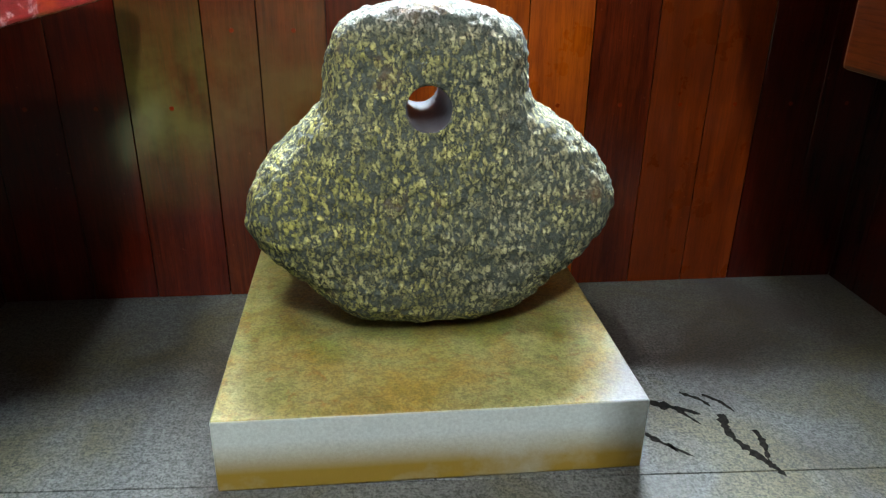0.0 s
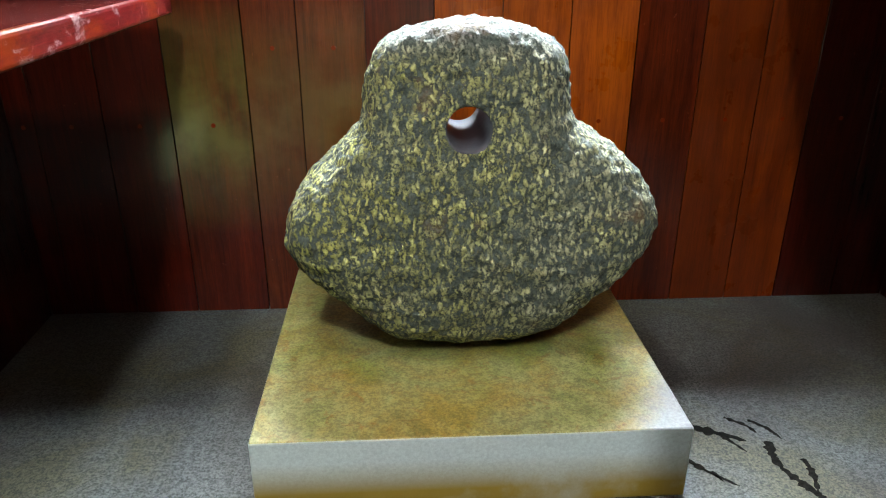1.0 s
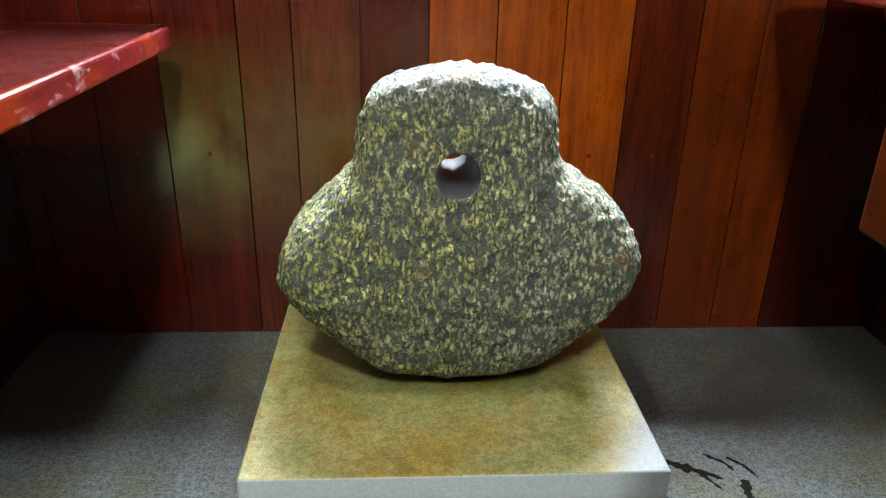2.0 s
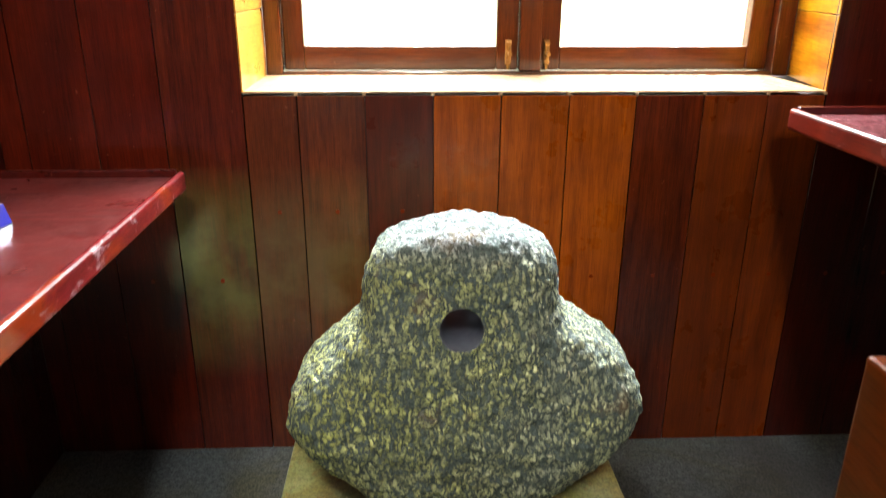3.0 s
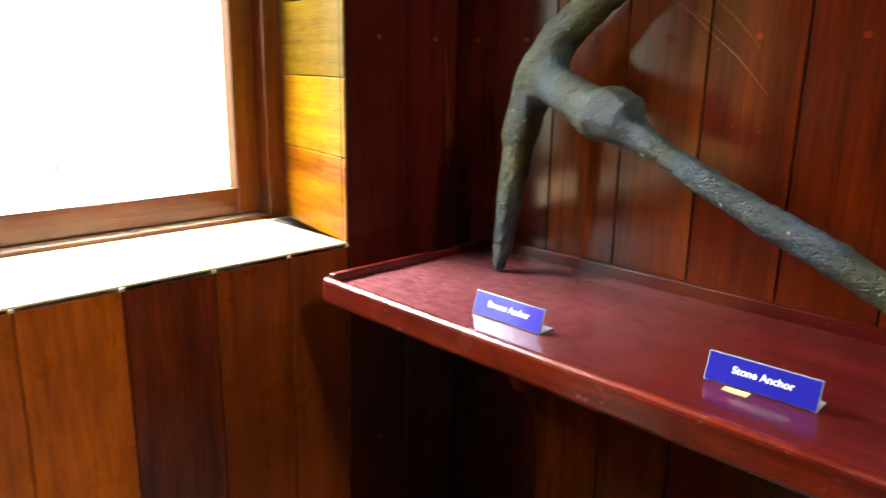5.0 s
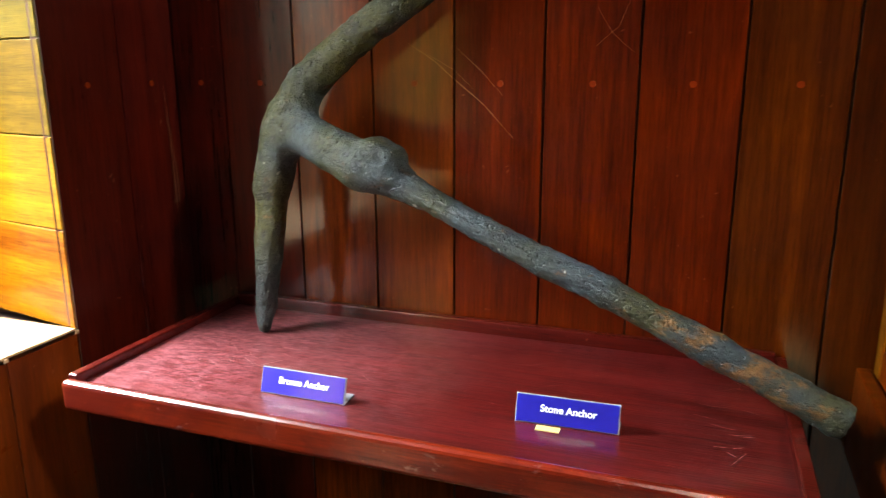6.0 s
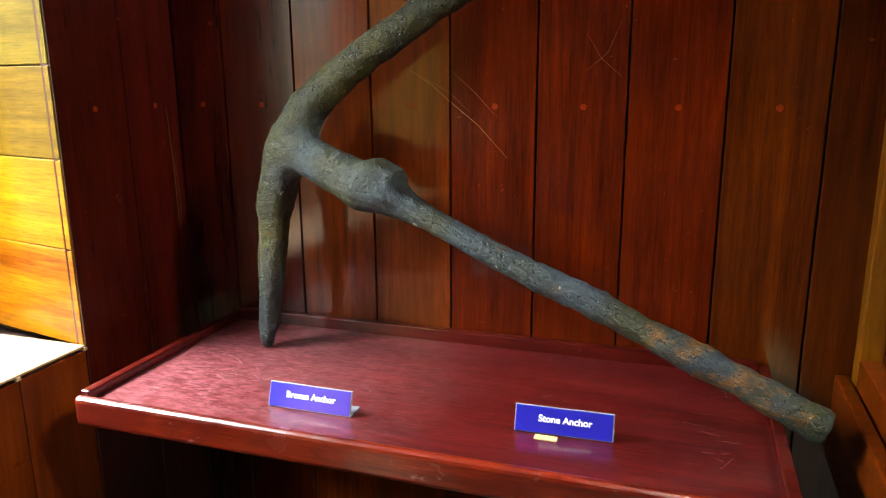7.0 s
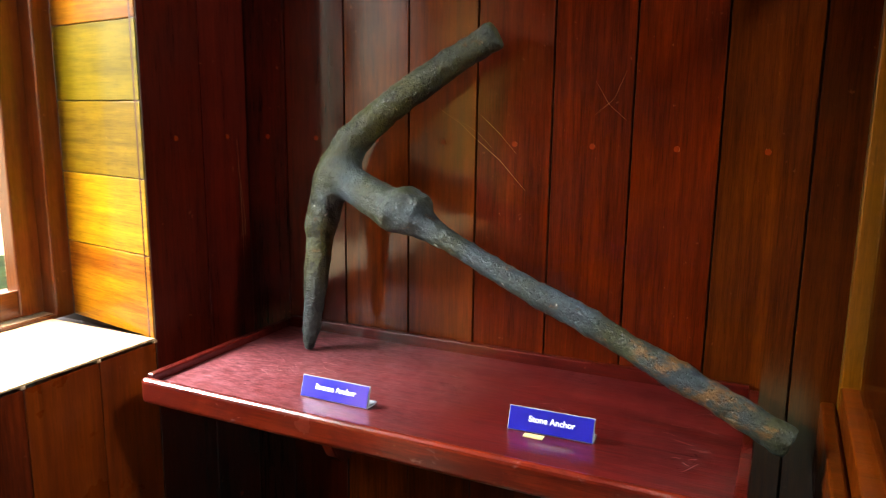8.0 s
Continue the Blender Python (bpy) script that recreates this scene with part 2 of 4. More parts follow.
def granite(name, dark, light, stains, rough=0.6, coat=0.0, block=None, corner_grey=None):
    """Speckled granite with soft stains: (colour, scale, low, high, strength, offset)."""
    m, t, b = graph(name, rough, coat=coat, coat_rough=0.25)
    v = coords(t, shuffled=False)
    grain = noise_tex(t, v, 185, 3, 0.75)
    mid = noise_tex(t, v, 70, 4, 0.6)
    col = ramp(t, mix(t, 0.4, grain, mid), [(0.42, dark), (0.58, light)])
    for colour, scale, low, high, strength, shift in stains:
        mp = t.nodes.new("ShaderNodeMapping")
        t.links.new(v, mp.inputs["Vector"])
        mp.inputs["Location"].default_value = shift
        n = noise_tex(t, mp.outputs[0], scale, 6, 0.62, 0.6)
        col = mix(t, ramp(t, n, [(low, (0, 0, 0)), (high, (strength,) * 3)]), col, mix(t, 1.0, col, colour, "MULTIPLY"))
    if corner_grey:
        # one corner greyer than the rest, with a ragged border
        where = t.nodes.new("ShaderNodeSeparateXYZ")
        t.links.new(v, where.inputs[0])
        slope = node(t, "ShaderNodeMath")
        slope.operation = "MULTIPLY"
        t.links.new(where.outputs["Y"], slope.inputs[0])
        slope.inputs[1].default_value = -0.42
        edge = node(t, "ShaderNodeMath")
        t.links.new(where.outputs["X"], edge.inputs[0])
        t.links.new(slope.outputs[0], edge.inputs[1])
        ragged = mix(t, 0.10, edge.outputs[0], noise_tex(t, v, 9, 6, 0.65))
        col = mix(t, ramp(t, ragged, [(0.0, (0, 0, 0)), (0.06, (0.9,) * 3)]), col, mix(t, 0.6, corner_grey, mix(t, 1.0, corner_grey, ramp(t, grain, [(0.3, (0.6,) * 3), (0.7, (1.2,) * 3)]), "MULTIPLY")))
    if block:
        # sides paler than the stained top, as if lit; rust along the foot
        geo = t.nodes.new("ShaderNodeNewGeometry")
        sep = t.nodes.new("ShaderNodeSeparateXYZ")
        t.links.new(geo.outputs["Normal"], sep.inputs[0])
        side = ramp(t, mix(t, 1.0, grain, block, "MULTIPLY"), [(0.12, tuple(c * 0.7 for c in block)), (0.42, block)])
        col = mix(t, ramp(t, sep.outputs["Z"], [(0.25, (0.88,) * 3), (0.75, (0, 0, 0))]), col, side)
        low = t.nodes.new("ShaderNodeSeparateXYZ")
        t.links.new(geo.outputs["Position"], low.inputs[0])
        foot = mix(t, 1.0, ramp(t, low.outputs["Z"], [(0.035, (1, 1, 1)), (0.100, (0, 0, 0))]), ramp(t, noise_tex(t, v, 6, 5, 0.6), [(0.30, (0.55,) * 3), (0.52, (1, 1, 1))]), "MULTIPLY")
        col = mix(t, foot, col, (0.26, 0.175, 0.020))
    t.links.new(col, b.inputs["Base Color"])
    t.links.new(ramp(t, mid, [(0.3, (rough * 0.75,) * 3), (0.7, (min(1, rough * 1.25),) * 3)]), b.inputs["Roughness"])
    bump(t, b, mix(t, 0.5, grain, mid), 0.3, 0.002)
    return m


FLOOR = granite("grey_granite", (0.017, 0.019, 0.018), (0.118, 0.127, 0.126),
                [((0.86, 0.74, 0.36), 3.2, 0.45, 0.60, 0.8, (3, 1, 0)), ((0.50, 0.40, 0.36), 2.6, 0.50, 0.64, 0.8, (7, 4, 0))])
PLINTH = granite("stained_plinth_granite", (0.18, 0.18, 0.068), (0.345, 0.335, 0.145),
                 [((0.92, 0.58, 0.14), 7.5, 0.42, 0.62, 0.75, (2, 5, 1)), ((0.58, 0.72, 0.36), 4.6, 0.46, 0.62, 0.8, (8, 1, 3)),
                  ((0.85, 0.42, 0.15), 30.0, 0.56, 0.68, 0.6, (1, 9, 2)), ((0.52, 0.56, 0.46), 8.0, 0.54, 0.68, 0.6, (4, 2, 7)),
                  ((0.40, 0.33, 0.20), 75.0, 0.62, 0.70, 0.6, (6, 3, 5))], rough=0.5, block=(0.56, 0.65, 0.66), corner_grey=(0.20, 0.206, 0.225))
BORE = plain("smooth_bored_granite", (0.078, 0.078, 0.090), 0.5, speck=0.2)
SOOT = plain("black_seep_stain", (0.010, 0.009, 0.008), 0.95, speck=0.5, scale=90, shine=0.05)


def pecked_stone():
    """Dark granite with pale chisel-bruised dabs, yellowed by lichen and, leftwards, by painted light."""
    m, t, b = graph("pecked_granite", 0.78)
    v = coords(t, shuffled=False)
    warp = node(t, "ShaderNodeTexNoise", Scale=55.0, Detail=3.0)
    t.links.new(v, warp.inputs["Vector"])
    sub = t.nodes.new("ShaderNodeVectorMath")
    sub.operation = "MULTIPLY_ADD"
    t.links.new(warp.outputs["Color"], sub.inputs[0])
    sub.inputs[1].default_value = (0.022, 0.022, 0.022)
    t.links.new(v, sub.inputs[2])
    # ragged dabs, each a chisel stroke long, leaning one way or the other from patch to patch
    fray = noise_tex(t, v, 260, 3, 0.7)
    strokes = []
    for scale, turn, long in ((92, 0.35, 0.45), (98, -0.75, 0.36), (118, 1.45, 0.42)):
        mp = t.nodes.new("ShaderNodeMapping")
        t.links.new(sub.outputs[0], mp.inputs["Vector"])
        mp.inputs["Rotation"].default_value = (0, turn, 0)
        mp.inputs["Scale"].default_value = (1.0, 0.9, long)
        cells = node(t, "ShaderNodeTexVoronoi", Scale=scale)
        t.links.new(mp.outputs[0], cells.inputs["Vector"])
        far = mix(t, 0.5, cells.outputs["Distance"], fray)
        strokes.append(ramp(t, far, [(0.365, (1, 1, 1)), (0.49, (0, 0, 0))]))
    lean = ramp(t, noise_tex(t, v, 11, 2, 0.5), [(0.44, (0, 0, 0)), (0.54, (1, 1, 1))])
    dab = mix(t, lean, strokes[0], strokes[1])
    dab = mix(t, 0.75, dab, strokes[2], "LIGHTEN")
    patch = noise_tex(t, v, 30, 4, 0.6)
    dab = mix(t, 1.0, dab, ramp(t, patch, [(0.34, (0.34,) * 3), (0.55, (1, 1, 1))]), "MULTIPLY")
    fine = noise_tex(t, v, 210, 3, 0.7)
    base = ramp(t, fine, [(0.35, (0.020, 0.027, 0.021)), (0.68, (0.104, 0.126, 0.098))])
    lichen = noise_tex(t, v, 4.5, 5, 0.6)
    sep = t.nodes.new("ShaderNodeSeparateXYZ")
    t.links.new(v, sep.inputs[0])
    # left side coloured yellower, for the yellow-green light that falls there
    flank_lit = ramp(t, sep.outputs["X"], [(0.0, (0.66,) * 3), (0.40, (0.36,) * 3)])
    lichen = mix(t, 0.5, lichen, flank_lit)
    pale = ramp(t, lichen, [(0.36, (0.60, 0.60, 0.44)), (0.60, (0.60, 0.59, 0.16))])
    # dabs also greyed towards the top, for the white daylight there
    worn = ramp(t, sep.outputs["Z"], [(0.70, (0, 0, 0)), (0.77, (1, 1, 1))])
    pale = mix(t, worn, pale, (0.42, 0.43, 0.44))
    col = mix(t, dab, base, pale)
    rust = noise_tex(t, v, 7.5, 5, 0.65)
    col = mix(t, ramp(t, rust, [(0.60, (0, 0, 0)), (0.74, (0.6,) * 3)]), col, (0.22, 0.11, 0.03))
    t.links.new(col, b.inputs["Base Color"])
    bump(t, b, mix(t, 0.55, mix(t, 0.5, fine, patch), dab), 1.0, 0.012)
    return m


def old_bronze():
    """Painted-looking corroded bronze: olive arms, a grey-blue hub and shank, rust towards the shank's foot, pits and pale chips."""
    m, t, b = graph("corroded_bronze", 0.46, 0.0)
    b.inputs["Specular IOR Level"].default_value = 0.32
    v = coords(t, shuffled=False)
    half = t.nodes.new("ShaderNodeSeparateXYZ")
    t.links.new(coords(t, (0.5, 0.5, 0.5), shuffled=False), half.inputs[0])
    blue = mix(t, 1.0, ramp(t, half.outputs["Z"], [(0.655, (1, 1, 1)), (0.70, (0, 0, 0))]), ramp(t, half.outputs["Y"], [(0.71, (1, 1, 1)), (0.755, (0, 0, 0))]), "MULTIPLY")
    big = mix(t, 0.45, noise_tex(t, v, 9, 5, 0.6), ramp(t, blue, [(0.0, (0.38,) * 3), (1.0, (0.62,) * 3)]))
    fine = noise_tex(t, v, 130, 5, 0.7)
    col = ramp(t, big, [(0.39, (0.052, 0.046, 0.003)), (0.49, (0.028, 0.029, 0.008)), (0.58, (0.025, 0.034, 0.034)), (0.66, (0.042, 0.057, 0.064))])
    col = mix(t, ramp(t, fine, [(0.38, (0.7,) * 3), (0.56, (0, 0, 0))]), col, mix(t, 1.0, col, (0.35, 0.34, 0.30), "MULTIPLY"))
    rust = mix(t, 0.35, noise_tex(t, coords(t, (1, 0.6, 1), shuffled=False), 42, 5, 0.7), ramp(t, half.outputs["Y"], [(0.30, (0.46,) * 3), (0.335, (0.70,) * 3), (0.40, (0.62,) * 3), (0.44, (0.42,) * 3)]))
    col = mix(t, ramp(t, rust, [(0.54, (0, 0, 0)), (0.60, (0.85,) * 3)]), col, (0.135, 0.056, 0.006))
    grime = noise_tex(t, v, 33, 4, 0.6)
    col = mix(t, ramp(t, grime, [(0.56, (0, 0, 0)), (0.64, (0.75,) * 3)]), col, mix(t, 1.0, col, (0.30, 0.30, 0.32), "MULTIPLY"))
    # the arm's leg gets darker towards its foot
    leg_dark = mix(t, 1.0, ramp(t, half.outputs["Z"], [(0.52, (0.85,) * 3), (0.585, (0, 0, 0))]), ramp(t, half.outputs["Y"], [(0.70, (0, 0, 0)), (0.73, (1, 1, 1))]), "MULTIPLY")
    col = mix(t, leg_dark, col, (0.011, 0.014, 0.015))
    chip = noise_tex(t, v, 56, 3, 0.6)
    col = mix(t, ramp(t, chip, [(0.705, (0, 0, 0)), (0.73, (0.9,) * 3)]), col, (0.55, 0.50, 0.42))
    pits = node(t, "ShaderNodeTexVoronoi", Scale=125.0)
    t.links.new(v, pits.inputs["Vector"])
    pit = ramp(t, pits.outputs["Distance"], [(0.10, (0, 0, 0)), (0.30, (1, 1, 1))])
    col = mix(t, ramp(t, pits.outputs["Distance"], [(0.08, (0.75,) * 3), (0.24, (0, 0, 0))]), col, mix(t, 1.0, col, (0.22, 0.22, 0.20), "MULTIPLY"))
    t.links.new(col, b.inputs["Base Color"])
    t.links.new(ramp(t, fine, [(0.35, (0.62,) * 3), (0.65, (0.36,) * 3)]), b.inputs["Roughness"])
    # strokes drawn out along the pieces
    strokes = noise_tex(t, coords(t, (1, 0.5, 0.8), shuffled=False), 46, 5, 0.65, 1.2)
    bump(t, b, mix(t, 0.45, mix(t, 0.35, fine, pit), strokes), 1.0, 0.011)
    return m


STONE, BRONZE = pecked_stone(), old_bronze()


def outdoors():
    """Far, overexposed daylight with faint foliage."""
    m = bpy.data.materials.new("bright_outdoors")
    m.use_nodes = True
    t = m.node_tree
    t.nodes.remove(t.nodes["Principled BSDF"])
    v = coords(t, shuffled=False)
    n = noise_tex(t, v, 1.3, 8, 0.7, 0.8)
    col = ramp(t, n, [(0.30, (0.26, 0.34, 0.35)), (0.43, (1.0, 1.0, 1.0))])
    sep = t.nodes.new("ShaderNodeSeparateXYZ")
    t.links.new(v, sep.inputs[0])
    high = t.nodes.new("ShaderNodeMath")
    high.operation = "DIVIDE"
    t.links.new(sep.outputs["Z"], high.inputs[0])
    high.inputs[1].default_value = 14.0
    col = mix(t, 1.0, col, ramp(t, high.outputs[0], [(0.05, (0.74, 0.82, 0.55)), (0.40, (0.95, 1.0, 1.0))]), "MULTIPLY")
    e = node(t, "ShaderNodeEmission", Strength=4.2)
    t.links.new(col, e.inputs["Color"])
    t.links.new(e.outputs[0], t.nodes["Material Output"].inputs[0])
    return m


OUTSIDE = outdoors()
LAWN = plain("lawn", (0.07, 0.11, 0.03), 0.9, speck=0.5, scale=4)


# ---- mesh helpers ----
def finish(name, bm, material, smooth=False):
    me = bpy.data.meshes.new(name)
    bm.normal_update()
    bm.to_mesh(me)
    bm.free()
    me.materials.append(material)
    if smooth:
        for p in me.polygons:
            p.use_smooth = True
    return me


def part(name, bm, material, parent=None, label="", smooth=False):
    ob = new(name, bm if isinstance(bm, bpy.types.Mesh) else finish(name, bm, material, smooth))
    if parent:
        ob.parent = parent
    if label:
        tagged(ob, label)
    return ob


def thing(name, place, label, category, group="", kind=""):
    ob = new(name)
    ob.empty_display_size = 0.05
    ob.matrix_world = place
    return tagged(ob, label, category, group, kind)


def box(x0, x1, y0, y1, z0, z1, bevel=0.0, segments=2, bm=None):
    bm = bm or bmesh.new()
    r = bmesh.ops.create_cube(bm, size=1.0, matrix=Matrix.LocRotScale(
        ((x0 + x1) / 2, (y0 + y1) / 2, (z0 + z1) / 2), None, (x1 - x0, y1 - y0, z1 - z0)))
    if bevel:
        edges = list({e for v in r["verts"] for e in v.link_edges})
        bmesh.ops.bevel(bm, geom=edges, offset=bevel, segments=segments, affect="EDGES", profile=0.5)
    return bm


def cylinder(bm, p, q, r0, r1, n=16):
    p, q = Vector(p), Vector(q)
    m = Matrix.Translation((p + q) / 2) @ (q - p).to_track_quat("Z", "Y").to_matrix().to_4x4()
    bmesh.ops.create_cone(bm, cap_ends=True, segments=n, radius1=r0, radius2=r1, depth=(q - p).length, matrix=m)
    return bm


def extruded(outline, depth, bevel=0.0):
    """A plate from an outline in local x and z, depth along y."""
    bm = bmesh.new()
    f = bm.faces.new([bm.verts.new((x, 0, z)) for x, z in outline])
    r = bmesh.ops.extrude_face_region(bm, geom=[f])
    bmesh.ops.translate(bm, verts=[v for v in r["geom"] if isinstance(v, bmesh.types.BMVert)], vec=(0, depth, 0))
    bmesh.ops.recalc_face_normals(bm, faces=bm.faces)
    if bevel:
        sharp = [e for e in bm.edges if len(e.link_faces) == 2 and e.calc_face_angle() > 1.0]
        bmesh.ops.bevel(bm, geom=sharp, offset=bevel, segments=2, affect="EDGES")
    return bm


def board_mesh(name, width, length, thick, material, chamfer=0.0007, gap=0.0012):
    """A board standing along local z, its face towards local -y, with chamfered long edges."""
    w, c = width / 2 - gap, chamfer
    bm = bmesh.new()
    ring = [(-w, thick), (-w, c), (-w + c, 0.0), (w - c, 0.0), (w, c), (w, thick)]
    rows = [[bm.verts.new((x, y, z)) for x, y in ring] for z in (0.0, length)]
    for i in range(6):
        j = (i + 1) % 6
        bm.faces.new((rows[0][i], rows[0][j], rows[1][j], rows[1][i]))
    bm.faces.new(rows[0][::-1])
    bm.faces.new(rows[1])
    bmesh.ops.recalc_face_normals(bm, faces=bm.faces)
    return finish(name, bm, material)


def surface(field, low, step):
    """A closed mesh round the region where the sampled field is negative (naive surface nets)."""
    inside = field < 0
    nx, ny, nz = field.shape
    total = np.zeros((nx - 1, ny - 1, nz - 1, 3))
    count = np.zeros((nx - 1, ny - 1, nz - 1))
    corners = [(a, b, c) for a in (0, 1) for b in (0, 1) for c in (0, 1)]

    def at(arr, c):
        return arr[c[0]:nx - 1 + c[0], c[1]:ny - 1 + c[1], c[2]:nz - 1 + c[2]]

    for c in corners:
        for axis in range(3):
            if c[axis]:
                continue
            d = list(c)
            d[axis] = 1
            f0, f1 = at(field, c), at(field, d)
            cross = (f0 < 0) != (f1 < 0)
            s = np.where(cross, f0 / np.where(cross, f0 - f1, 1.0), 0.0)
            p = np.empty(f0.shape + (3,))
            for k in range(3):
                p[..., k] = c[k] + (s if k == axis else 0.0)
            total += p * cross[..., None]
            count += cross
    used = count > 0
    index = np.full(used.shape, -1)
    index[used] = np.arange(used.sum())
    cells = np.argwhere(used)
    verts = (cells + total[used] / count[used][:, None]) * step + np.array(low)
    faces = []
    for axis in range(3):
        a, b = [k for k in range(3) if k != axis]
        sl0 = [slice(None)] * 3
        sl1 = [slice(None)] * 3
        sl0[axis], sl1[axis] = slice(0, -1), slice(1, None)
        change = inside[tuple(sl0)] != inside[tuple(sl1)]
        pts = np.argwhere(change)
        pts = pts[(pts[:, a] > 0) & (pts[:, b] > 0) & (pts[:, a] < field.shape[a] - 1) & (pts[:, b] < field.shape[b] - 1)]
        quad = []
        for da, db in ((1, 1), (0, 1), (0, 0), (1, 0)):
            q = pts.copy()
            q[:, a] -= da
            q[:, b] -= db
            quad.append(index[q[:, 0], q[:, 1], q[:, 2]])
        quad = np.stack(quad, 1)
        flip = inside[pts[:, 0], pts[:, 1], pts[:, 2]]
        if axis == 1:
            flip = ~flip
        quad[~flip] = quad[~flip][:, ::-1]
        faces.append(quad)
    return verts, np.concatenate(faces)


def organic(name, field, low, step, material, rough_sizes, calm=None):
    """Mesh of a sampled field, roughened along its normals by noise of (size, depth)."""
    verts, faces = surface(field, low, step)
    me = bpy.data.meshes.new(name)
    me.from_pydata(verts.tolist(), [], faces.tolist())
    me.update()
    normals = [v.normal.copy() for v in me.vertices]
    for v, n in zip(me.vertices, normals):
        push = sum(depth * noise.noise(v.co / size) for size, depth in rough_sizes)
        if calm:
            push *= calm(v.co)
        v.co += n * push
    me.materials.append(material)
    for p in me.polygons:
        p.use_smooth = True
    me.update()
    return me


def smooth_min(a, b, k):
    h = np.clip(0.5 + 0.5 * (b - a) / k, 0, 1)
    return b * (1 - h) + a * h - k * h * (1 - h)


# ---- the room's shell ----
BACK, RIGHT, LEFT, FRONT, TOP = 1.785, 1.332, -0.93, -2.6, 3.9
SILL, HEAD = 0.968, 2.15          # window opening
WX0, WX1, WX2 = -0.361, 1.020, 1.08   # its sides at the wall face, and the right one at the frame
FRAME_Y = 2.10

ground = tagged(part("ground", box(-40, 40, 2.45, 60, -0.35, -0.30), LAWN), "rough green lawn outside the window", "ground", kind="structure")
backdrop = tagged(part("backdrop", box(-45, 45, 9.0, 9.05, -0.3, 26), OUTSIDE), "overexposed white daylight behind the window", "backdrop", kind="structure")


def shell(name, boxes, material, label, category):
    bm = bmesh.new()
    for b in boxes:
        box(*b, bm=bm)
    return tagged(part(name, bm, material), label, category, kind="structure")


wall_n = shell("wall_north", [(LEFT - 0.2, WX0 - 0.018, BACK + 0.02, 2.30, 0, TOP), (WX2 + 0.018, RIGHT + 0.2, BACK + 0.02, 2.30, 0, TOP),
                              (WX0 - 0.018, WX2 + 0.018, BACK + 0.02, 2.30, 0, SILL - 0.022), (WX0 - 0.018, WX2 + 0.018, BACK + 0.02, 2.30, HEAD + 0.02, TOP)],
               BACKING, "varnished mahogany plank wall below a deep window", "wall")
wall_e = shell("wall_east", [(RIGHT + 0.02, RIGHT + 0.2, FRONT, BACK + 0.018, 0, TOP)], BACKING, "varnished dark red mahogany plank wall behind the shelf", "wall")
# the low opening is made up to hold the added fill lamp
wall_w = shell("wall_west", [(LEFT - 0.2, LEFT - 0.02, 0.72, BACK + 0.018, 0, TOP), (LEFT - 0.2, LEFT - 0.02, FRONT, -0.12, 0, TOP),
                             (LEFT - 0.2, LEFT - 0.02, -0.12, 0.72, 0.26, TOP)], BACKING, "dark plank wall with an opening for the added lamp", "wall")
# unseen wall, made pale to bounce light into the shadows
wall_s = shell("wall_south", [(LEFT - 0.2, RIGHT + 0.2, FRONT - 0.2, FRONT, 0, TOP)], BOUNCE_WALL, "plain unseen wall, pale to bounce light", "wall")
ceiling = shell("ceiling", [(LEFT - 0.2, RIGHT + 0.2, FRONT - 0.2, -2.3, TOP, TOP + 0.1), (LEFT - 0.2, RIGHT + 0.2, -1.2, 0.17, TOP, TOP + 0.1), (LEFT - 0.2, RIGHT + 0.2, 0.63, 2.30, TOP, TOP + 0.1),
                            (LEFT - 0.2, -0.92, 0.17, 0.63, TOP, TOP + 0.1), (-0.58, RIGHT + 0.2, 0.17, 0.63, TOP, TOP + 0.1),
                            # unseen chute round the side lamp, added to shade the east wall
                            (-0.95, -0.92, 0.15, 0.65, TOP + 0.1, TOP + 0.62), (-0.58, -0.55, 0.15, 0.65, TOP + 0.1, TOP + 0.62),
                            (-0.92, -0.58, 0.15, 0.17, TOP + 0.1, TOP + 0.62), (-0.92, -0.58, 0.63, 0.65, TOP + 0.1, TOP + 0.62),
                            (LEFT - 0.2, -0.45, -2.3, -1.2, TOP, TOP + 0.1), (0.69, RIGHT + 0.2, -2.3, -1.2, TOP, TOP + 0.1)], CEIL, "plain unseen wooden ceiling with two roof lights and an added chute", "ceiling")
floor = shell("floor", [(LEFT - 0.2, RIGHT + 0.2, FRONT - 0.2, 2.30, -0.15, -0.022)], FLOOR, "grey granite slab floor with rusty stains", "floor")

# ---- window ----
window = thing("window_1", pose(0, FRAME_Y, SILL), "brown teak casement window with two glazed sashes", "window", kind="structure")
wf = lambda *a, **k: box(*a, **k)
H = HEAD - SILL
part("window_frame", wf(WX0, -0.318, 0.0, 0.09, 0.0, H, bevel=0.004), SASH, window)
part("window_frame", wf(1.032, WX2, 0.0, 0.09, 0.0, H, bevel=0.004), SASH, window)
part("window_frame", wf(-0.318, 1.032, 0.0, 0.010, 0.0, 0.012, bevel=0.002), SASH_ACROSS, window)
# top of the lower frame, its daylight put into a pale colour
part("ledge", wf(-0.318, 1.032, 0.010, 0.09, 0.0, 0.0115), LEDGE_LIT, window, "pale ledge under the sashes, coloured as if lit")
part("window_frame", wf(-0.318, 1.032, 0.0, 0.09, H - 0.05, H, bevel=0.004), SASH_ACROSS, window)
part("mullion", wf(0.326, 0.386, 0.004, 0.09, 0.012, H - 0.05, bevel=0.004), SASH, window)
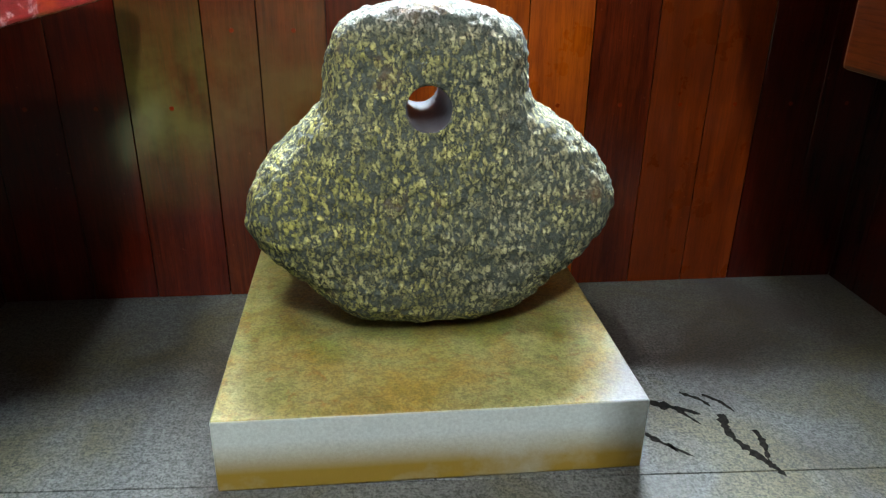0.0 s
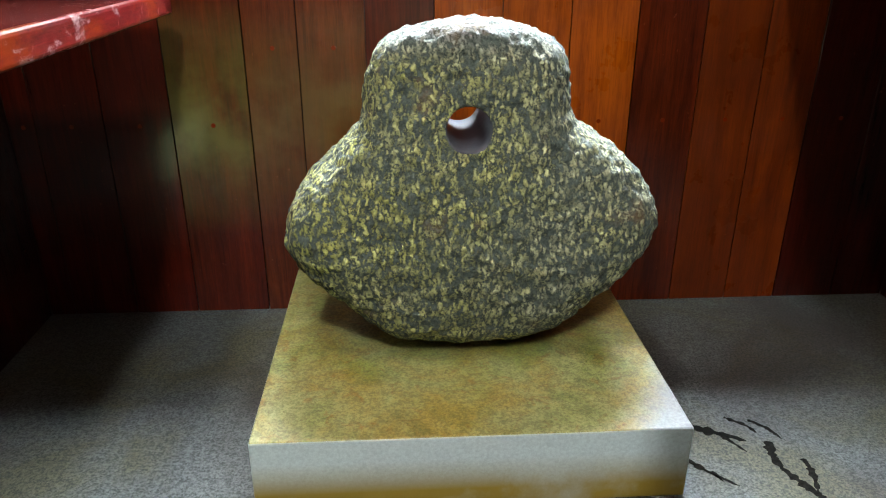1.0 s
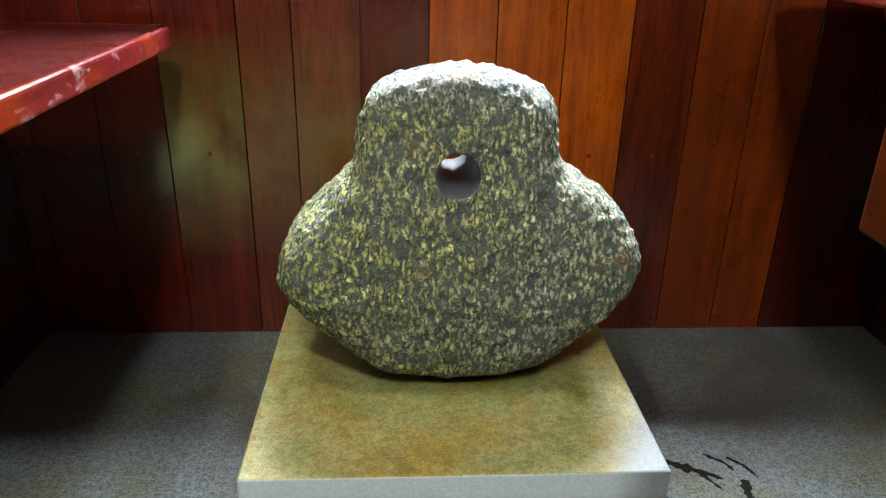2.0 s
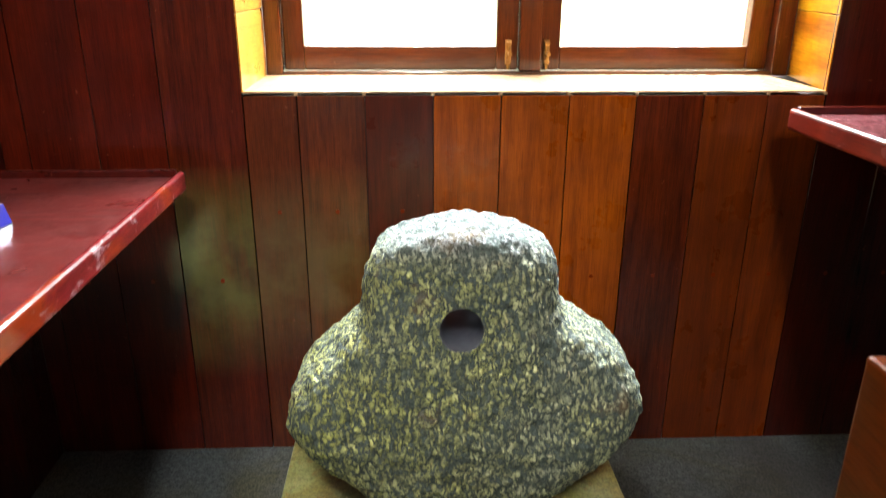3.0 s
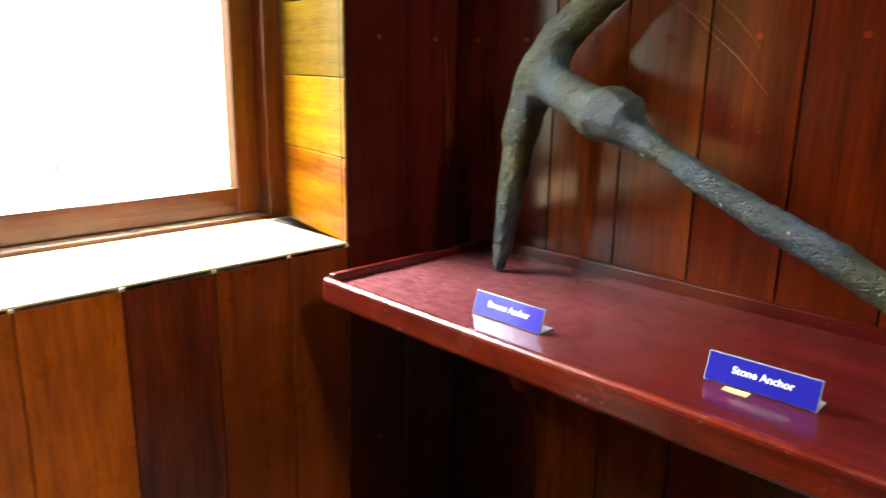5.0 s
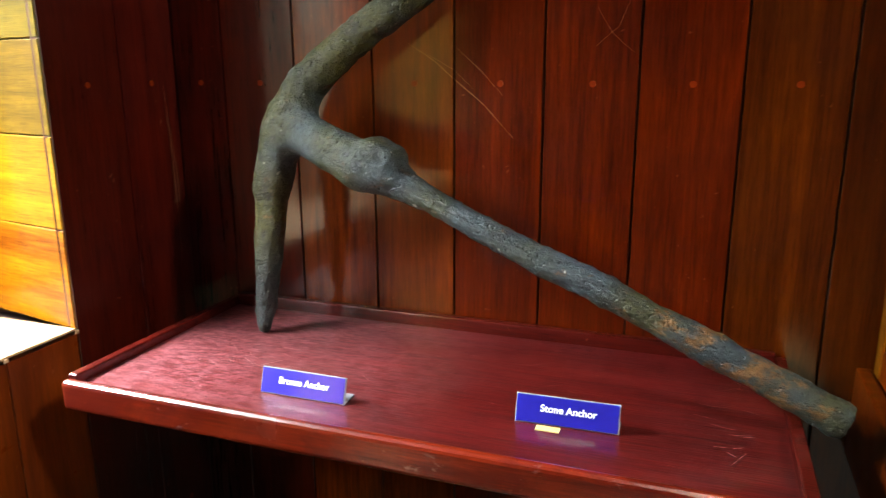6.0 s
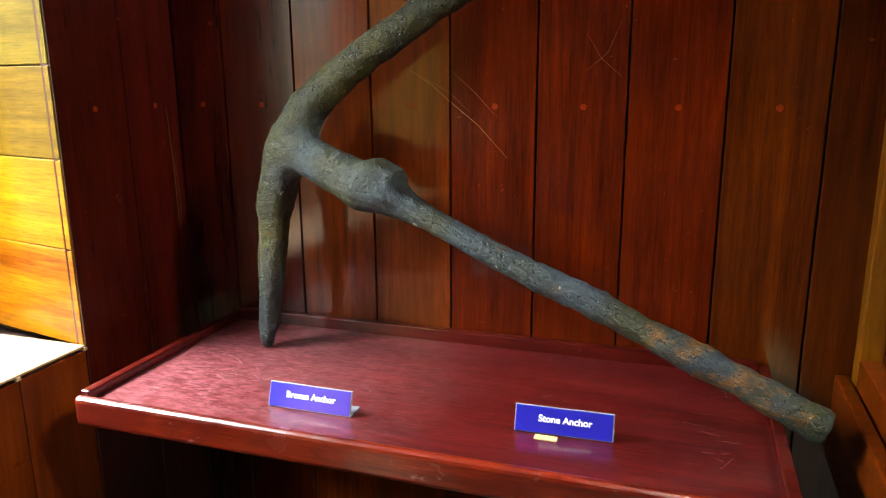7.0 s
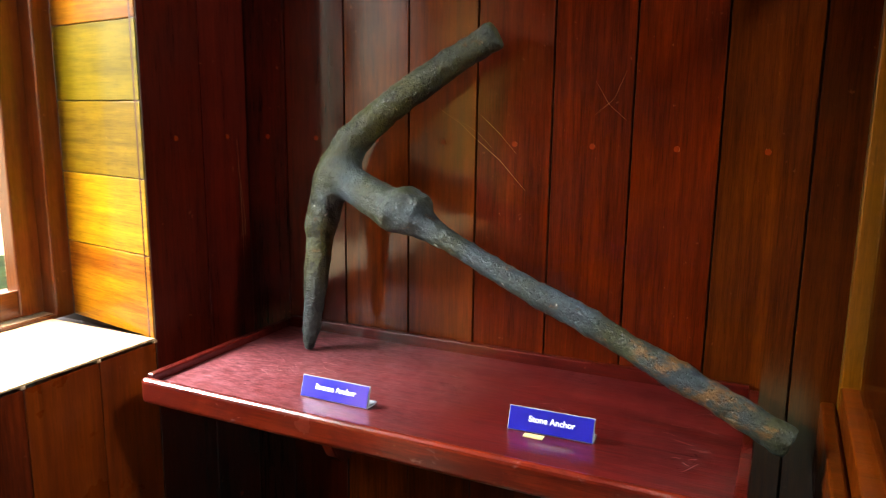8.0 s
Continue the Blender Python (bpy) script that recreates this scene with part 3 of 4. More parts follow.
for x0, x1, hinge in ((-0.317, 0.325, 0), (0.387, 1.031, 1)):
    sash = part("sash", wf(x0, x0 + 0.055, 0.035, 0.075, 0.013, H - 0.051, bevel=0.004), SASH, window)
    part("sash_stile", wf(x1 - 0.06, x1, 0.035, 0.075, 0.013, H - 0.051, bevel=0.004), SASH, sash)
    part("sash_rail", wf(x0 + 0.055, x1 - 0.06, 0.035, 0.075, 0.013, 0.077, bevel=0.004), SASH_ACROSS, sash)
    part("sash_rail", wf(x0 + 0.055, x1 - 0.06, 0.035, 0.075, H - 0.11, H - 0.051, bevel=0.004), SASH_ACROSS, sash)
    pane = part("pane", wf(x0 + 0.05, x1 - 0.055, 0.053, 0.057, 0.067, H - 0.105), GLASS, sash)
    pane.visible_shadow = False
    # tower bolts on the meeting stiles
    bx = 0.298 if not hinge else 0.404
    for z0, tall in ((0.028, 0.066), (0.325, 0.105)):
        bolt = box(bx - 0.0085, bx + 0.0085, 0.030, 0.035, z0, z0 + tall, bevel=0.0015)
        cylinder(bolt, (bx, 0.025, z0 - 0.012), (bx, 0.025, z0 + tall * 0.85), 0.0055, 0.0055, 10)
        for k in (0.12, 0.5, 0.85):
            box(bx - 0.0075, bx + 0.0075, 0.018, 0.031, z0 + tall * k - 0.005, z0 + tall * k + 0.005, bevel=0.002, bm=bolt)
        cylinder(bolt, (bx, 0.020, z0 + tall * 0.45), (bx + 0.003, 0.004, z0 + tall * 0.45), 0.004, 0.006, 8)
        part("tower_bolt", bolt, BRASS, window, "worn brass tower bolt")

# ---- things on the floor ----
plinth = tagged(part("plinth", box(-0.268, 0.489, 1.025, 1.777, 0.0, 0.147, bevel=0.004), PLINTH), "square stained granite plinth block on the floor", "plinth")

OUTLINE = [(-0.025, 0.152), (0.120, 0.135), (0.272, 0.155), (0.380, 0.240), (0.458, 0.335), (0.482, 0.435), (0.452, 0.500), (0.385, 0.555),
           (0.320, 0.605), (0.306, 0.690), (0.284, 0.738), (0.212, 0.766), (0.120, 0.776), (0.035, 0.765), (-0.034, 0.735), (-0.066, 0.672),
           (-0.078, 0.600), (-0.120, 0.545), (-0.188, 0.480), (-0.222, 0.402), (-0.195, 0.315), (-0.112, 0.232)]


def closed_curve(points, per):
    p = np.array(points)
    out = []
    for i in range(len(p)):
        a, b, c, d = p[i - 1], p[i], p[(i + 1) % len(p)], p[(i + 2) % len(p)]
        for k in range(per):
            s = k / per
            out.append(0.5 * (2 * b + (c - a) * s + (2 * a - 5 * b + 4 * c - d) * s * s + (3 * b - a - 3 * c + d) * s ** 3))
    return np.array(out)


def outline_distance(poly, x, z):
    best = np.full(x.shape, 1e9)
    odd = np.zeros(x.shape, bool)
    for (ax, az), (bx, bz) in zip(poly, np.roll(poly, -1, 0)):
        ex, ez = bx - ax, bz - az
        s = np.clip(((x - ax) * ex + (z - az) * ez) / (ex * ex + ez * ez), 0, 1)
        best = np.minimum(best, np.hypot(x - ax - s * ex, z - az - s * ez))
        hit = ((az > z) != (bz > z)) & (x < ex * (z - az) / (ez if abs(ez) > 1e-9 else 1e-9) + ax)
        odd ^= hit
    return np.where(odd, -best, best)


def stone_anchor():
    step, low = 0.004, (-0.29, -0.20, 0.10)
    xs, ys, zs = (np.arange(a, b, step) for a, b in ((low[0], 0.55), (low[1], 0.20), (low[2], 0.84)))
    X, Z = np.meshgrid(xs, zs, indexing="ij")
    flat = outline_distance(closed_curve(OUTLINE, 4), X, Z)[:, None, :]
    half = np.interp(zs, (0.12, 0.20, 0.36, 0.52, 0.66, 0.79), (0.105, 0.135, 0.158, 0.140, 0.112, 0.098))[None, None, :]
    r = np.interp(zs, (0.20, 0.42), (0.058, 0.028))[None, None, :]
    side = np.clip((np.abs(xs - 0.115) - 0.055) / 0.12, 0, 1)[:, None, None] * np.interp(zs, (0.55, 0.64), (0.2, 1.0))[None, None, :]
    r = r + 0.046 * side
    dome = 0.048 * np.clip(1 + flat / 0.11, 0, 1) ** 2 * np.interp(zs, (0.50, 0.68), (1.0, 0.15))[None, None, :]
    u, w = flat + r, np.abs(ys)[None, :, None] - half + r + dome
    f = np.minimum(np.maximum(u, w), 0) + np.hypot(np.maximum(u, 0), np.maximum(w, 0)) - r
    hole = np.hypot(xs - 0.116, 0)[:, None, None] ** 2 + (zs - 0.604)[None, None, :] ** 2
    radius = 0.0395 + 0 * ys[None, :, None]
    f = -smooth_min(-f, np.sqrt(hole) - radius, 0.005)
    f = np.maximum(f, 0.1475 - zs[None, None, :])
    me = organic("stone_anchor", f, low, step, STONE, ((0.09, 0.006), (0.03, 0.0048), (0.014, 0.0042)),
                 lambda p: min(1.0, max(0.0, (math.hypot(p.x - 0.116, p.z - 0.604) - 0.040) / 0.012)))
    me.materials.append(BORE)
    for p in me.polygons:
        if math.hypot(p.center.x - 0.116, p.center.z - 0.604) < 0.041:
            p.material_index = 1
    ob = new("stone_anchor", me)
    ob.location = (0, 1.388, 0)
    low_z = min(v.co.z for v in me.vertices)
    ob.location.z = 0.147 - low_z - 0.001
    return tagged(ob, "pecked grey-green granite stone anchor with a round hole", "stone anchor")


stone_anchor()


def seep_stain(points, width):
    """A thin dried run of black grime on the slab."""
    rng = random.Random(len(points) * 7 + int(points[0][0] * 100))
    bm = bmesh.new()
    path = closed_curve(points + points[::-1][1:-1], 9)[: (len(points) - 1) * 9 + 1] if len(points) > 2 else np.linspace(points[0], points[1], 10)
    left, right = [], []
    for i, (x, y) in enumerate(path):
        d = path[min(i + 1, len(path) - 1)] - path[max(i - 1, 0)]
        d = d / (np.hypot(*d) + 1e-9)
        s = i / (len(path) - 1)
        w = width * (0.25 + 0.9 * math.sin(math.pi * min(1, 0.08 + s)) ** 0.7) * rng.uniform(0.45, 1.25)
        w2 = w * rng.uniform(0.5, 1.3)
        left.append(bm.verts.new((x - d[1] * w, y + d[0] * w, 0.0008)))
        right.append(bm.verts.new((x + d[1] * w2, y - d[0] * w2, 0.0008)))
    for i in range(len(path) - 1):
        bm.faces.new((left[i], left[i + 1], right[i + 1], right[i]))
    bmesh.ops.recalc_face_normals(bm, faces=bm.faces)
    return part("seep_stain", bm, SOOT, floor, "black dried seep stain on the slab")


RUNS = [([(0.492, 1.232), (0.555, 1.226), (0.615, 1.198), (0.668, 1.168)], 0.012), ([(0.60, 1.215), (0.63, 1.18), (0.655, 1.135)], 0.0045),
        ([(0.655, 1.246), (0.688, 1.218), (0.700, 1.192)], 0.0055), ([(0.700, 1.235), (0.728, 1.205), (0.742, 1.170)], 0.0045), ([(0.712, 1.165), (0.700, 1.120), (0.700, 1.080)], 0.009),
        ([(0.700, 1.085), (0.715, 1.048), (0.735, 1.005), (0.745, 0.975)], 0.009), ([(0.752, 1.110), (0.752, 1.075), (0.735, 1.020)], 0.007),
        ([(0.497, 1.198), (0.520, 1.140), (0.552, 1.090), (0.60, 1.042)], 0.0065), ([(0.565, 1.085), (0.575, 1.055)], 0.004)]
for points, width in RUNS:
    seep_stain(points, width)


# ---- wall shelves ----
def tray_shelf(place, deep, long, thick, label, edge, top):
    """A shelf with a low raised rim; local x runs from the front edge to the wall, y along it, z = 0 at the rim's top."""
    s = thing("wall_shelf", place, label, "wall shelf", "red shelves on the walls")
    rim, drop = 0.017, 0.012
    part("shelf_board", box(rim * 0.5, deep - 0.004, rim * 0.5, long - rim * 0.5, -thick + 0.004, -drop), top, s)
    part("rim", box(0, rim, 0, long, -thick, 0, bevel=0.0085, segments=3), edge, s, "scuffed red front edge board")
    part("rim", box(deep - rim, deep, rim, long - rim, -thick + 0.006, 0.012, bevel=0.003), RIM_DARK, s)
    part("rim", box(rim, deep - 0.001, 0, rim, -thick, 0.004, bevel=0.003, segments=4), RIM_DARK, s)
    part("rim", box(rim, deep - 0.001, long - rim, long, -thick, 0.004, bevel=0.003, segments=4), RIM_DARK, s)
    return s


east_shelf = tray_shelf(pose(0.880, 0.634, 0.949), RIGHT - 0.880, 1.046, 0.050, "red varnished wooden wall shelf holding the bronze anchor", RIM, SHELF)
west_shelf = tray_shelf(pose(-0.479, 1.677, 0.814, 0, 0, 180), -0.479 - LEFT, 1.40, 0.048, "red varnished wooden wall shelf with a scuffed edge", CRIMSON, SHELF_WORN)


def shelf_bracket(y):
    curve = [(0.0, 0.0), (0.34, 0.0), (0.34, -0.012), (0.325, -0.045), (0.29, -0.075), (0.235, -0.095), (0.175, -0.105), (0.13, -0.125),
             (0.105, -0.16), (0.09, -0.205), (0.07, -0.24), (0.045, -0.262), (0.0, -0.262)]
    b = part("bracket", extruded([(-x, z) for x, z in curve], 0.032, 0.003), CRIMSON, east_shelf, "scrolled wooden shelf bracket")
    b.location = (RIGHT - 0.880 - 0.001, y, -0.050)
    return b


shelf_bracket(0.865)
shelf_bracket(0.16)


# ---- bronze anchor ----
def bronze_anchor():
    def capsule(pts, P):
        best = None
        for (a, ra), (b, rb) in zip(pts, pts[1:]):
            a, b = np.array(a), np.array(b)
            e = b - a
            s = np.clip(((P - a) @ e) / (e @ e), 0, 1)
            d = np.linalg.norm(P - a - s[..., None] * e, axis=-1) - 0.93 * (ra + (rb - ra) * s)
            best = d if best is None else smooth_min(best, d, 0.004)
        return best

    arm = [((1.188, 1.518, 0.953), 0.013), ((1.192, 1.515, 0.985), 0.019), ((1.202, 1.508, 1.085), 0.0255), ((1.214, 1.502, 1.20), 0.034),
           ((1.228, 1.482, 1.295), 0.041), ((1.243, 1.437, 1.385), 0.038), ((1.258, 1.357, 1.456), 0.033), ((1.274, 1.236, 1.538), 0.030), ((1.284, 1.155, 1.584), 0.028), ((1.291, 1.105, 1.612), 0.028)]
    shank = [((1.222, 1.46, 1.315), 0.036), ((1.205, 1.395, 1.290), 0.037), ((1.185, 1.305, 1.252), 0.043), ((1.178, 1.245, 1.235), 0.031), ((1.168, 1.19, 1.212), 0.0235),
             ((1.152, 1.057, 1.155), 0.0235), ((1.132, 0.897, 1.096), 0.0245), ((1.112, 0.753, 1.036), 0.0250), ((1.092, 0.600, 0.972), 0.0262), ((1.083, 0.545, 0.950), 0.0270)]
    step, low = 0.0045, (1.02, 0.53, 0.92)
    grid = [np.arange(a, b, step) for a, b in ((low[0], 1.335), (low[1], 1.59), (low[2], 1.64))]
    P = np.stack(np.meshgrid(*grid, indexing="ij"), -1)
    f = smooth_min(capsule(arm, P), capsule(shank, P), 0.035)
    # the lump on the shank has a squared upper corner
    lump = P - np.array((1.182, 1.272, 1.268))
    q = np.abs(lump @ np.array(((1, 0, 0), (0, 0.93, 0.37), (0, -0.37, 0.93))).T) - np.array((0.020, 0.017, 0.014))
    lump_d = np.linalg.norm(np.maximum(q, 0), axis=-1) + np.minimum(q.max(-1), 0) - 0.012
    f = smooth_min(f, lump_d, 0.03)
    # cut ends
    for point, way in (((1.090, 0.582, 0.967), (-0.12, -0.92, -0.37)), ((1.286, 1.143, 1.590), (0.12, -0.86, 0.49))):
        way = np.array(way) / np.linalg.norm(way)
        near = np.linalg.norm(P - np.array(point), axis=-1) < 0.08
        f = np.where(near, np.maximum(f, (P - np.array(point)) @ way), f)
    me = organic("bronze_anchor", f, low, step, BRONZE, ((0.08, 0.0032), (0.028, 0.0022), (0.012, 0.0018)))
    ob = new("bronze_anchor", me)
    ob.location.z = 0.9375 - min(v.co.z for v in me.vertices)
    return tagged(ob, "corroded grey-green bronze anchor leaning on the shelf", "anchor")


bronze_anchor()


# ---- name cards ----
def lettering(words, size):
    """Flat mesh letters from the built-in font, facing local -y, centred."""
    cu = bpy.data.curves.new("letters", "FONT")
    cu.body, cu.size, cu.align_x, cu.align_y, cu.offset, cu.extrude = words, size, "CENTER", "CENTER", 0.00033, 0.0002
    temp = bpy.data.objects.new("letters", cu)
    scene.collection.objects.link(temp)
    bpy.context.view_layer.update()
    me = bpy.data.meshes.new_from_object(temp.evaluated_get(bpy.context.evaluated_depsgraph_get()))
    bpy.data.objects.remove(temp)
    me.transform(Matrix.Rotation(radians(90), 4, "X"))
    me.materials.clear()
    me.materials.append(INK)
    return me


def name_card(place, words, label):
    """A bent acrylic stand with a blue printed strip; local x along it, its face to local -y."""
    c = thing("name_card", place, label, "name card", "name cards on the shelves")
    lean = Matrix.Rotation(radians(-18), 4, "X")
    for name, bm, mat, note in (("stand", box(-0.070, 0.070, 0.0, 0.003, 0.0, 0.0395, bevel=0.0008), ACRYLIC, "clear acrylic stand"),
                                ("printed_strip", box(-0.0682, 0.0682, -0.0012, -0.0004, 0.0018, 0.0380), BLUE, "blue printed strip")):
        strip = part(name, bm, mat, c, note)
        strip.matrix_local = lean
    foot = part("foot", box(-0.070, 0.070, 0.002, 0.034, 0.0, 0.003, bevel=0.0008), ACRYLIC, c)
    if words:
        o = part("lettering", lettering(words, 0.0134), INK, strip, "white lettering")
        o.matrix_local = Matrix.Translation((0.002, -0.0016, 0.0217))
    return c


name_card(pose(0.968, 1.312, 0.9372, 0, 0, -90), "Bronze Anchor", "blue acrylic name card reading Bronze Anchor")
name_card(pose(1.007, 0.930, 0.9372, 0, 0, -88), "Stone Anchor", "blue acrylic name card reading Stone Anchor")
name_card(pose(-0.705, 1.272, 0.8022, 0, 0, 78), "", "small blue name card on the shelf")
tagged(part("tape_scrap", box(0.988, 1.001, 0.936, 0.968, 0.9371, 0.9385), TAPE), "yellowed scrap of adhesive tape on the shelf", "tape")


# ---- display case ----
def pane(name, bm, material, parent):
    ob = part(name, bm, material, parent)
    ob.visible_shadow = False
    return ob


def display_case():
    c = thing("display_case", pose(0, 0, 0), "orange teak display case with glass sides", "display case")
    x0, x1, y0, y1, zb, zt = 0.367, RIGHT - 0.006, -0.75, 0.536, 0.804, 0.953
    part("base_board", box(x0, x0 + 0.022, y0, y1, zb, zt, bevel=0.004), CASE, c, "glossy orange side board")
    part("base_board", box(x0 + 0.022, x1, y1 - 0.022, y1, zb, zt, bevel=0.004), CASE, c)
    part("base_board", box(x0 + 0.022, x1, y0, y0 + 0.022, zb, zt, bevel=0.004), CASE, c)
    part("deck", box(x0 + 0.022, x1, y0 + 0.022, y1 - 0.022, zt - 0.03, zt - 0.008), CASE, c)
    for x in (x0 + 0.03, x1 - 0.08):
        for y in (y0 + 0.03, 0.15):
            part("leg", box(x, x + 0.05, y, y + 0.05, 0.0, zt - 0.03, bevel=0.004), CASE_UP, c)
    a0, a1, b0, b1, zh = x0 + 0.055, x1, y0 + 0.03, 0.511, 1.78
    for x in (a0, a1 - 0.034):
        for y in (b0, b1 - 0.034):
            part("post", box(x, x + 0.034, y, y + 0.034, zt - 0.008, zh, bevel=0.003), CASE_UP, c)
    for z0, z1 in ((zt - 0.008, zt + 0.042), (zh, zh + 0.04)):
        for y in (b0, b1 - 0.034):
            part("rail", box(a0 + 0.034, a1 - 0.034, y + 0.001, y + 0.033, z0, z1, bevel=0.003), CASE, c)
        for x in (a0, a1 - 0.034):
            part("rail", box(x + 0.001, x + 0.033, b0 + 0.034, b1 - 0.034, z0, z1, bevel=0.003), CASE, c)
    pane("glass_pane", box(a0 + 0.036, a1 - 0.036, b0 + 0.036, b1 - 0.036, zh + 0.030, zh + 0.035), GLASS, c)
    pane("glass_pane", box(a0 + 0.034, a1 - 0.034, b1 - 0.020, b1 - 0.015, zt + 0.042, zh), GLASS, c)
    pane("glass_pane", box(a0 + 0.015, a0 + 0.020, b0 + 0.034, b1 - 0.034, zt + 0.042, zh), GLASS, c)


display_case()


# ---- boards of the walls, sill and floor ----
def plug_mesh():
    bm = bmesh.new()
    cylinder(bm, (0, -0.0012, 0), (0, 0.006, 0), 0.0055, 0.0055, 12)
    return finish("plug", bm, PLUG)


PLUG_MESH = plug_mesh()


def board(mesh, parent, m, plugs=()):
    ob = new("plank", mesh)
    ob.parent = parent
    ob.matrix_world = m
    for z in plugs:
        p = new("wood_plug", PLUG_MESH)
        p.parent = ob
        p.matrix_local = Matrix.Translation((0.004, 0, z))
    return ob


# north wall: boards below the sill, then beside and above the window
JOINTS = [-0.930, -0.868, -0.708, -0.549, -0.385, -0.238, -0.080, 0.080, 0.240, 0.402, 0.563, 0.726, 0.881, 1.036, 1.185, RIGHT]
TONES = [MAHOGANY, MAHOGANY, MAHOGANY, REFLECT_OLIVE, REFLECT_BROWN, REFLECT_BROWN, DULL_DEEP, AMBER, AMBER, AMBER, REDWOOD, UMBER, UMBER, MAHOGANY, CORNER_SHADE]
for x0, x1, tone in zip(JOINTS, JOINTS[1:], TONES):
    mid, wide = (x0 + x1) / 2, x1 - x0
    if x1 < -0.38 or x0 > 1.0:
        if x1 < -0.38 and x1 > -0.39:
            wide, mid = wide + 0.022, mid + 0.011
        if 1.0 < x0 < 1.05:
            wide, mid = wide + 0.015, mid - 0.0075
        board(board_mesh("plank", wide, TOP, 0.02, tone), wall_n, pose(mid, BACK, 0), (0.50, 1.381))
    else:
        p0, p1 = (-0.3625 if x0 < -0.38 else x0), (1.0205 if x1 > 1.03 else x1)
        x0, x1 = max(x0, WX0), min(x1, WX1)
        mid, wide, pm, pw = (x0 + x1) / 2, x1 - x0, (p0 + p1) / 2, p1 - p0
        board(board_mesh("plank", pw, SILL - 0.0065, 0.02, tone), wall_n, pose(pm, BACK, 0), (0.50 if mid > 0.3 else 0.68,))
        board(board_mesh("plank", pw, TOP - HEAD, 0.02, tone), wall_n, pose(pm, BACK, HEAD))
        # sill board, running from the wall's face to the frame, with a nib at its joint
        board(board_mesh("plank", wide, FRAME_Y - BACK - 0.001, 0.0035, PALE, 0.0004, 0.0003), wall_n, pose(mid, BACK + 0.001, SILL, 90, 0, 180) @ pose(0, 0, 0, 0, 180, 0) @ pose(0, 0, -(FRAME_Y - BACK - 0.001)))
        nib = part("sill_nib", box(x1 - 0.006, x1 + 0.003, BACK - 0.0020, BACK + 0.016, SILL - 0.006, SILL + 0.0004, bevel=0.001), PALE, wall_n)
# boards lining the window's sides
z = SILL
for i in range(8):
    tall = (0.176, 0.157, 0.155, 0.158)[i] if i < 4 else 0.155
    tall = min(tall, HEAD - z)
    if tall < 0.03:
        break
    for side in (0, 1):
        long = FRAME_Y - BACK if side == 0 else math.hypot(FRAME_Y - BACK, WX2 - WX1)
        me = board_mesh("plank", tall, long - 0.005, 0.018, HONEY_BOARDS[min(i, 4) % 4] if side else HONEY_LIT, 0.0015, 0.0009)
        turn = 0 if side == 0 else math.degrees(math.atan2(WX2 - WX1, FRAME_Y - BACK))
        base = pose(WX0, BACK + 0.004, z + tall / 2, 0, 0, 0) if side == 0 else pose(WX1, BACK + 0.004, z + tall / 2, 0, 0, -turn)
        board(me, wall_n, base @ (pose(0, 0, 0, -90, 0, 0) @ pose(0, 0, 0, 0, 0, 90) if side == 0 else pose(0, 0, 0, -90, 0, 0) @ pose(0, 0, 0, 0, 0, -90)))
    z += tall
part("lintel_board", box(WX0, WX2, BACK + 0.02, FRAME_Y + 0.09, HEAD, HEAD + 0.018), PALE, wall_n)

# east wall
joints = [BACK, 1.672, 1.515, 1.355, 1.200, 1.043, 0.890, 0.735, 0.587]
while joints[-1] > FRONT + 0.16:
    joints.append(joints[-1] - 0.156)
joints.append(FRONT)
for i, (a, b) in enumerate(zip(joints, joints[1:])):
    tone = CORNER_SHADE if i < 1 else MAHOGANY if i in (1, 11) else EAST_OLIVE if i in (7, 8) else EAST_AMBER if i in (2, 3) else REDWOOD_DEEP
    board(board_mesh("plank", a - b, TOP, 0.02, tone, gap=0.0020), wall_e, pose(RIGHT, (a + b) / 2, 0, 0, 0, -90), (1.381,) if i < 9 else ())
# west wall
y = BACK
while y > FRONT + 0.02:
    b = max(FRONT, y - 0.158)
    if y > 0.72 > b:
        b = 0.72
    if y > -0.12 > b:
        b = -0.12
    if y < 0.73 and b > -0.13:
        board(board_mesh("plank", y - b, TOP - 0.26, 0.02, MAHOGANY), wall_w, pose(LEFT, (y + b) / 2, 0.26, 0, 0, 90))
    else:
        board(board_mesh("plank", y - b, TOP, 0.02, MAHOGANY), wall_w, pose(LEFT, (y + b) / 2, 0, 0, 0, 90))
    y = b
# floor slabs
rows = [(1.0228, BACK + 0.12), (0.30, 1.0212), (-0.42, 0.296), (-1.14, -0.424), (-1.86, -1.144), (FRONT, -1.864)]
TURNED = Matrix.Translation((0.1, 1.022, 0)) @ Matrix.Rotation(radians(-2.7), 4, "Z") @ Matrix.Translation((-0.1, -1.022, 0))
for i, (a, b) in enumerate(rows):
    xs = [LEFT - 0.1, RIGHT + 0.1] if i == 1 else [LEFT - 0.1, 0.11, RIGHT + 0.1]
    for p, q in zip(xs, xs[1:]):
        ob = part("slab", box(p + 0.002, q - 0.002, a, b, -0.03, 0.0, bevel=0.001, segments=1), FLOOR, floor)
        ob.matrix_world = TURNED


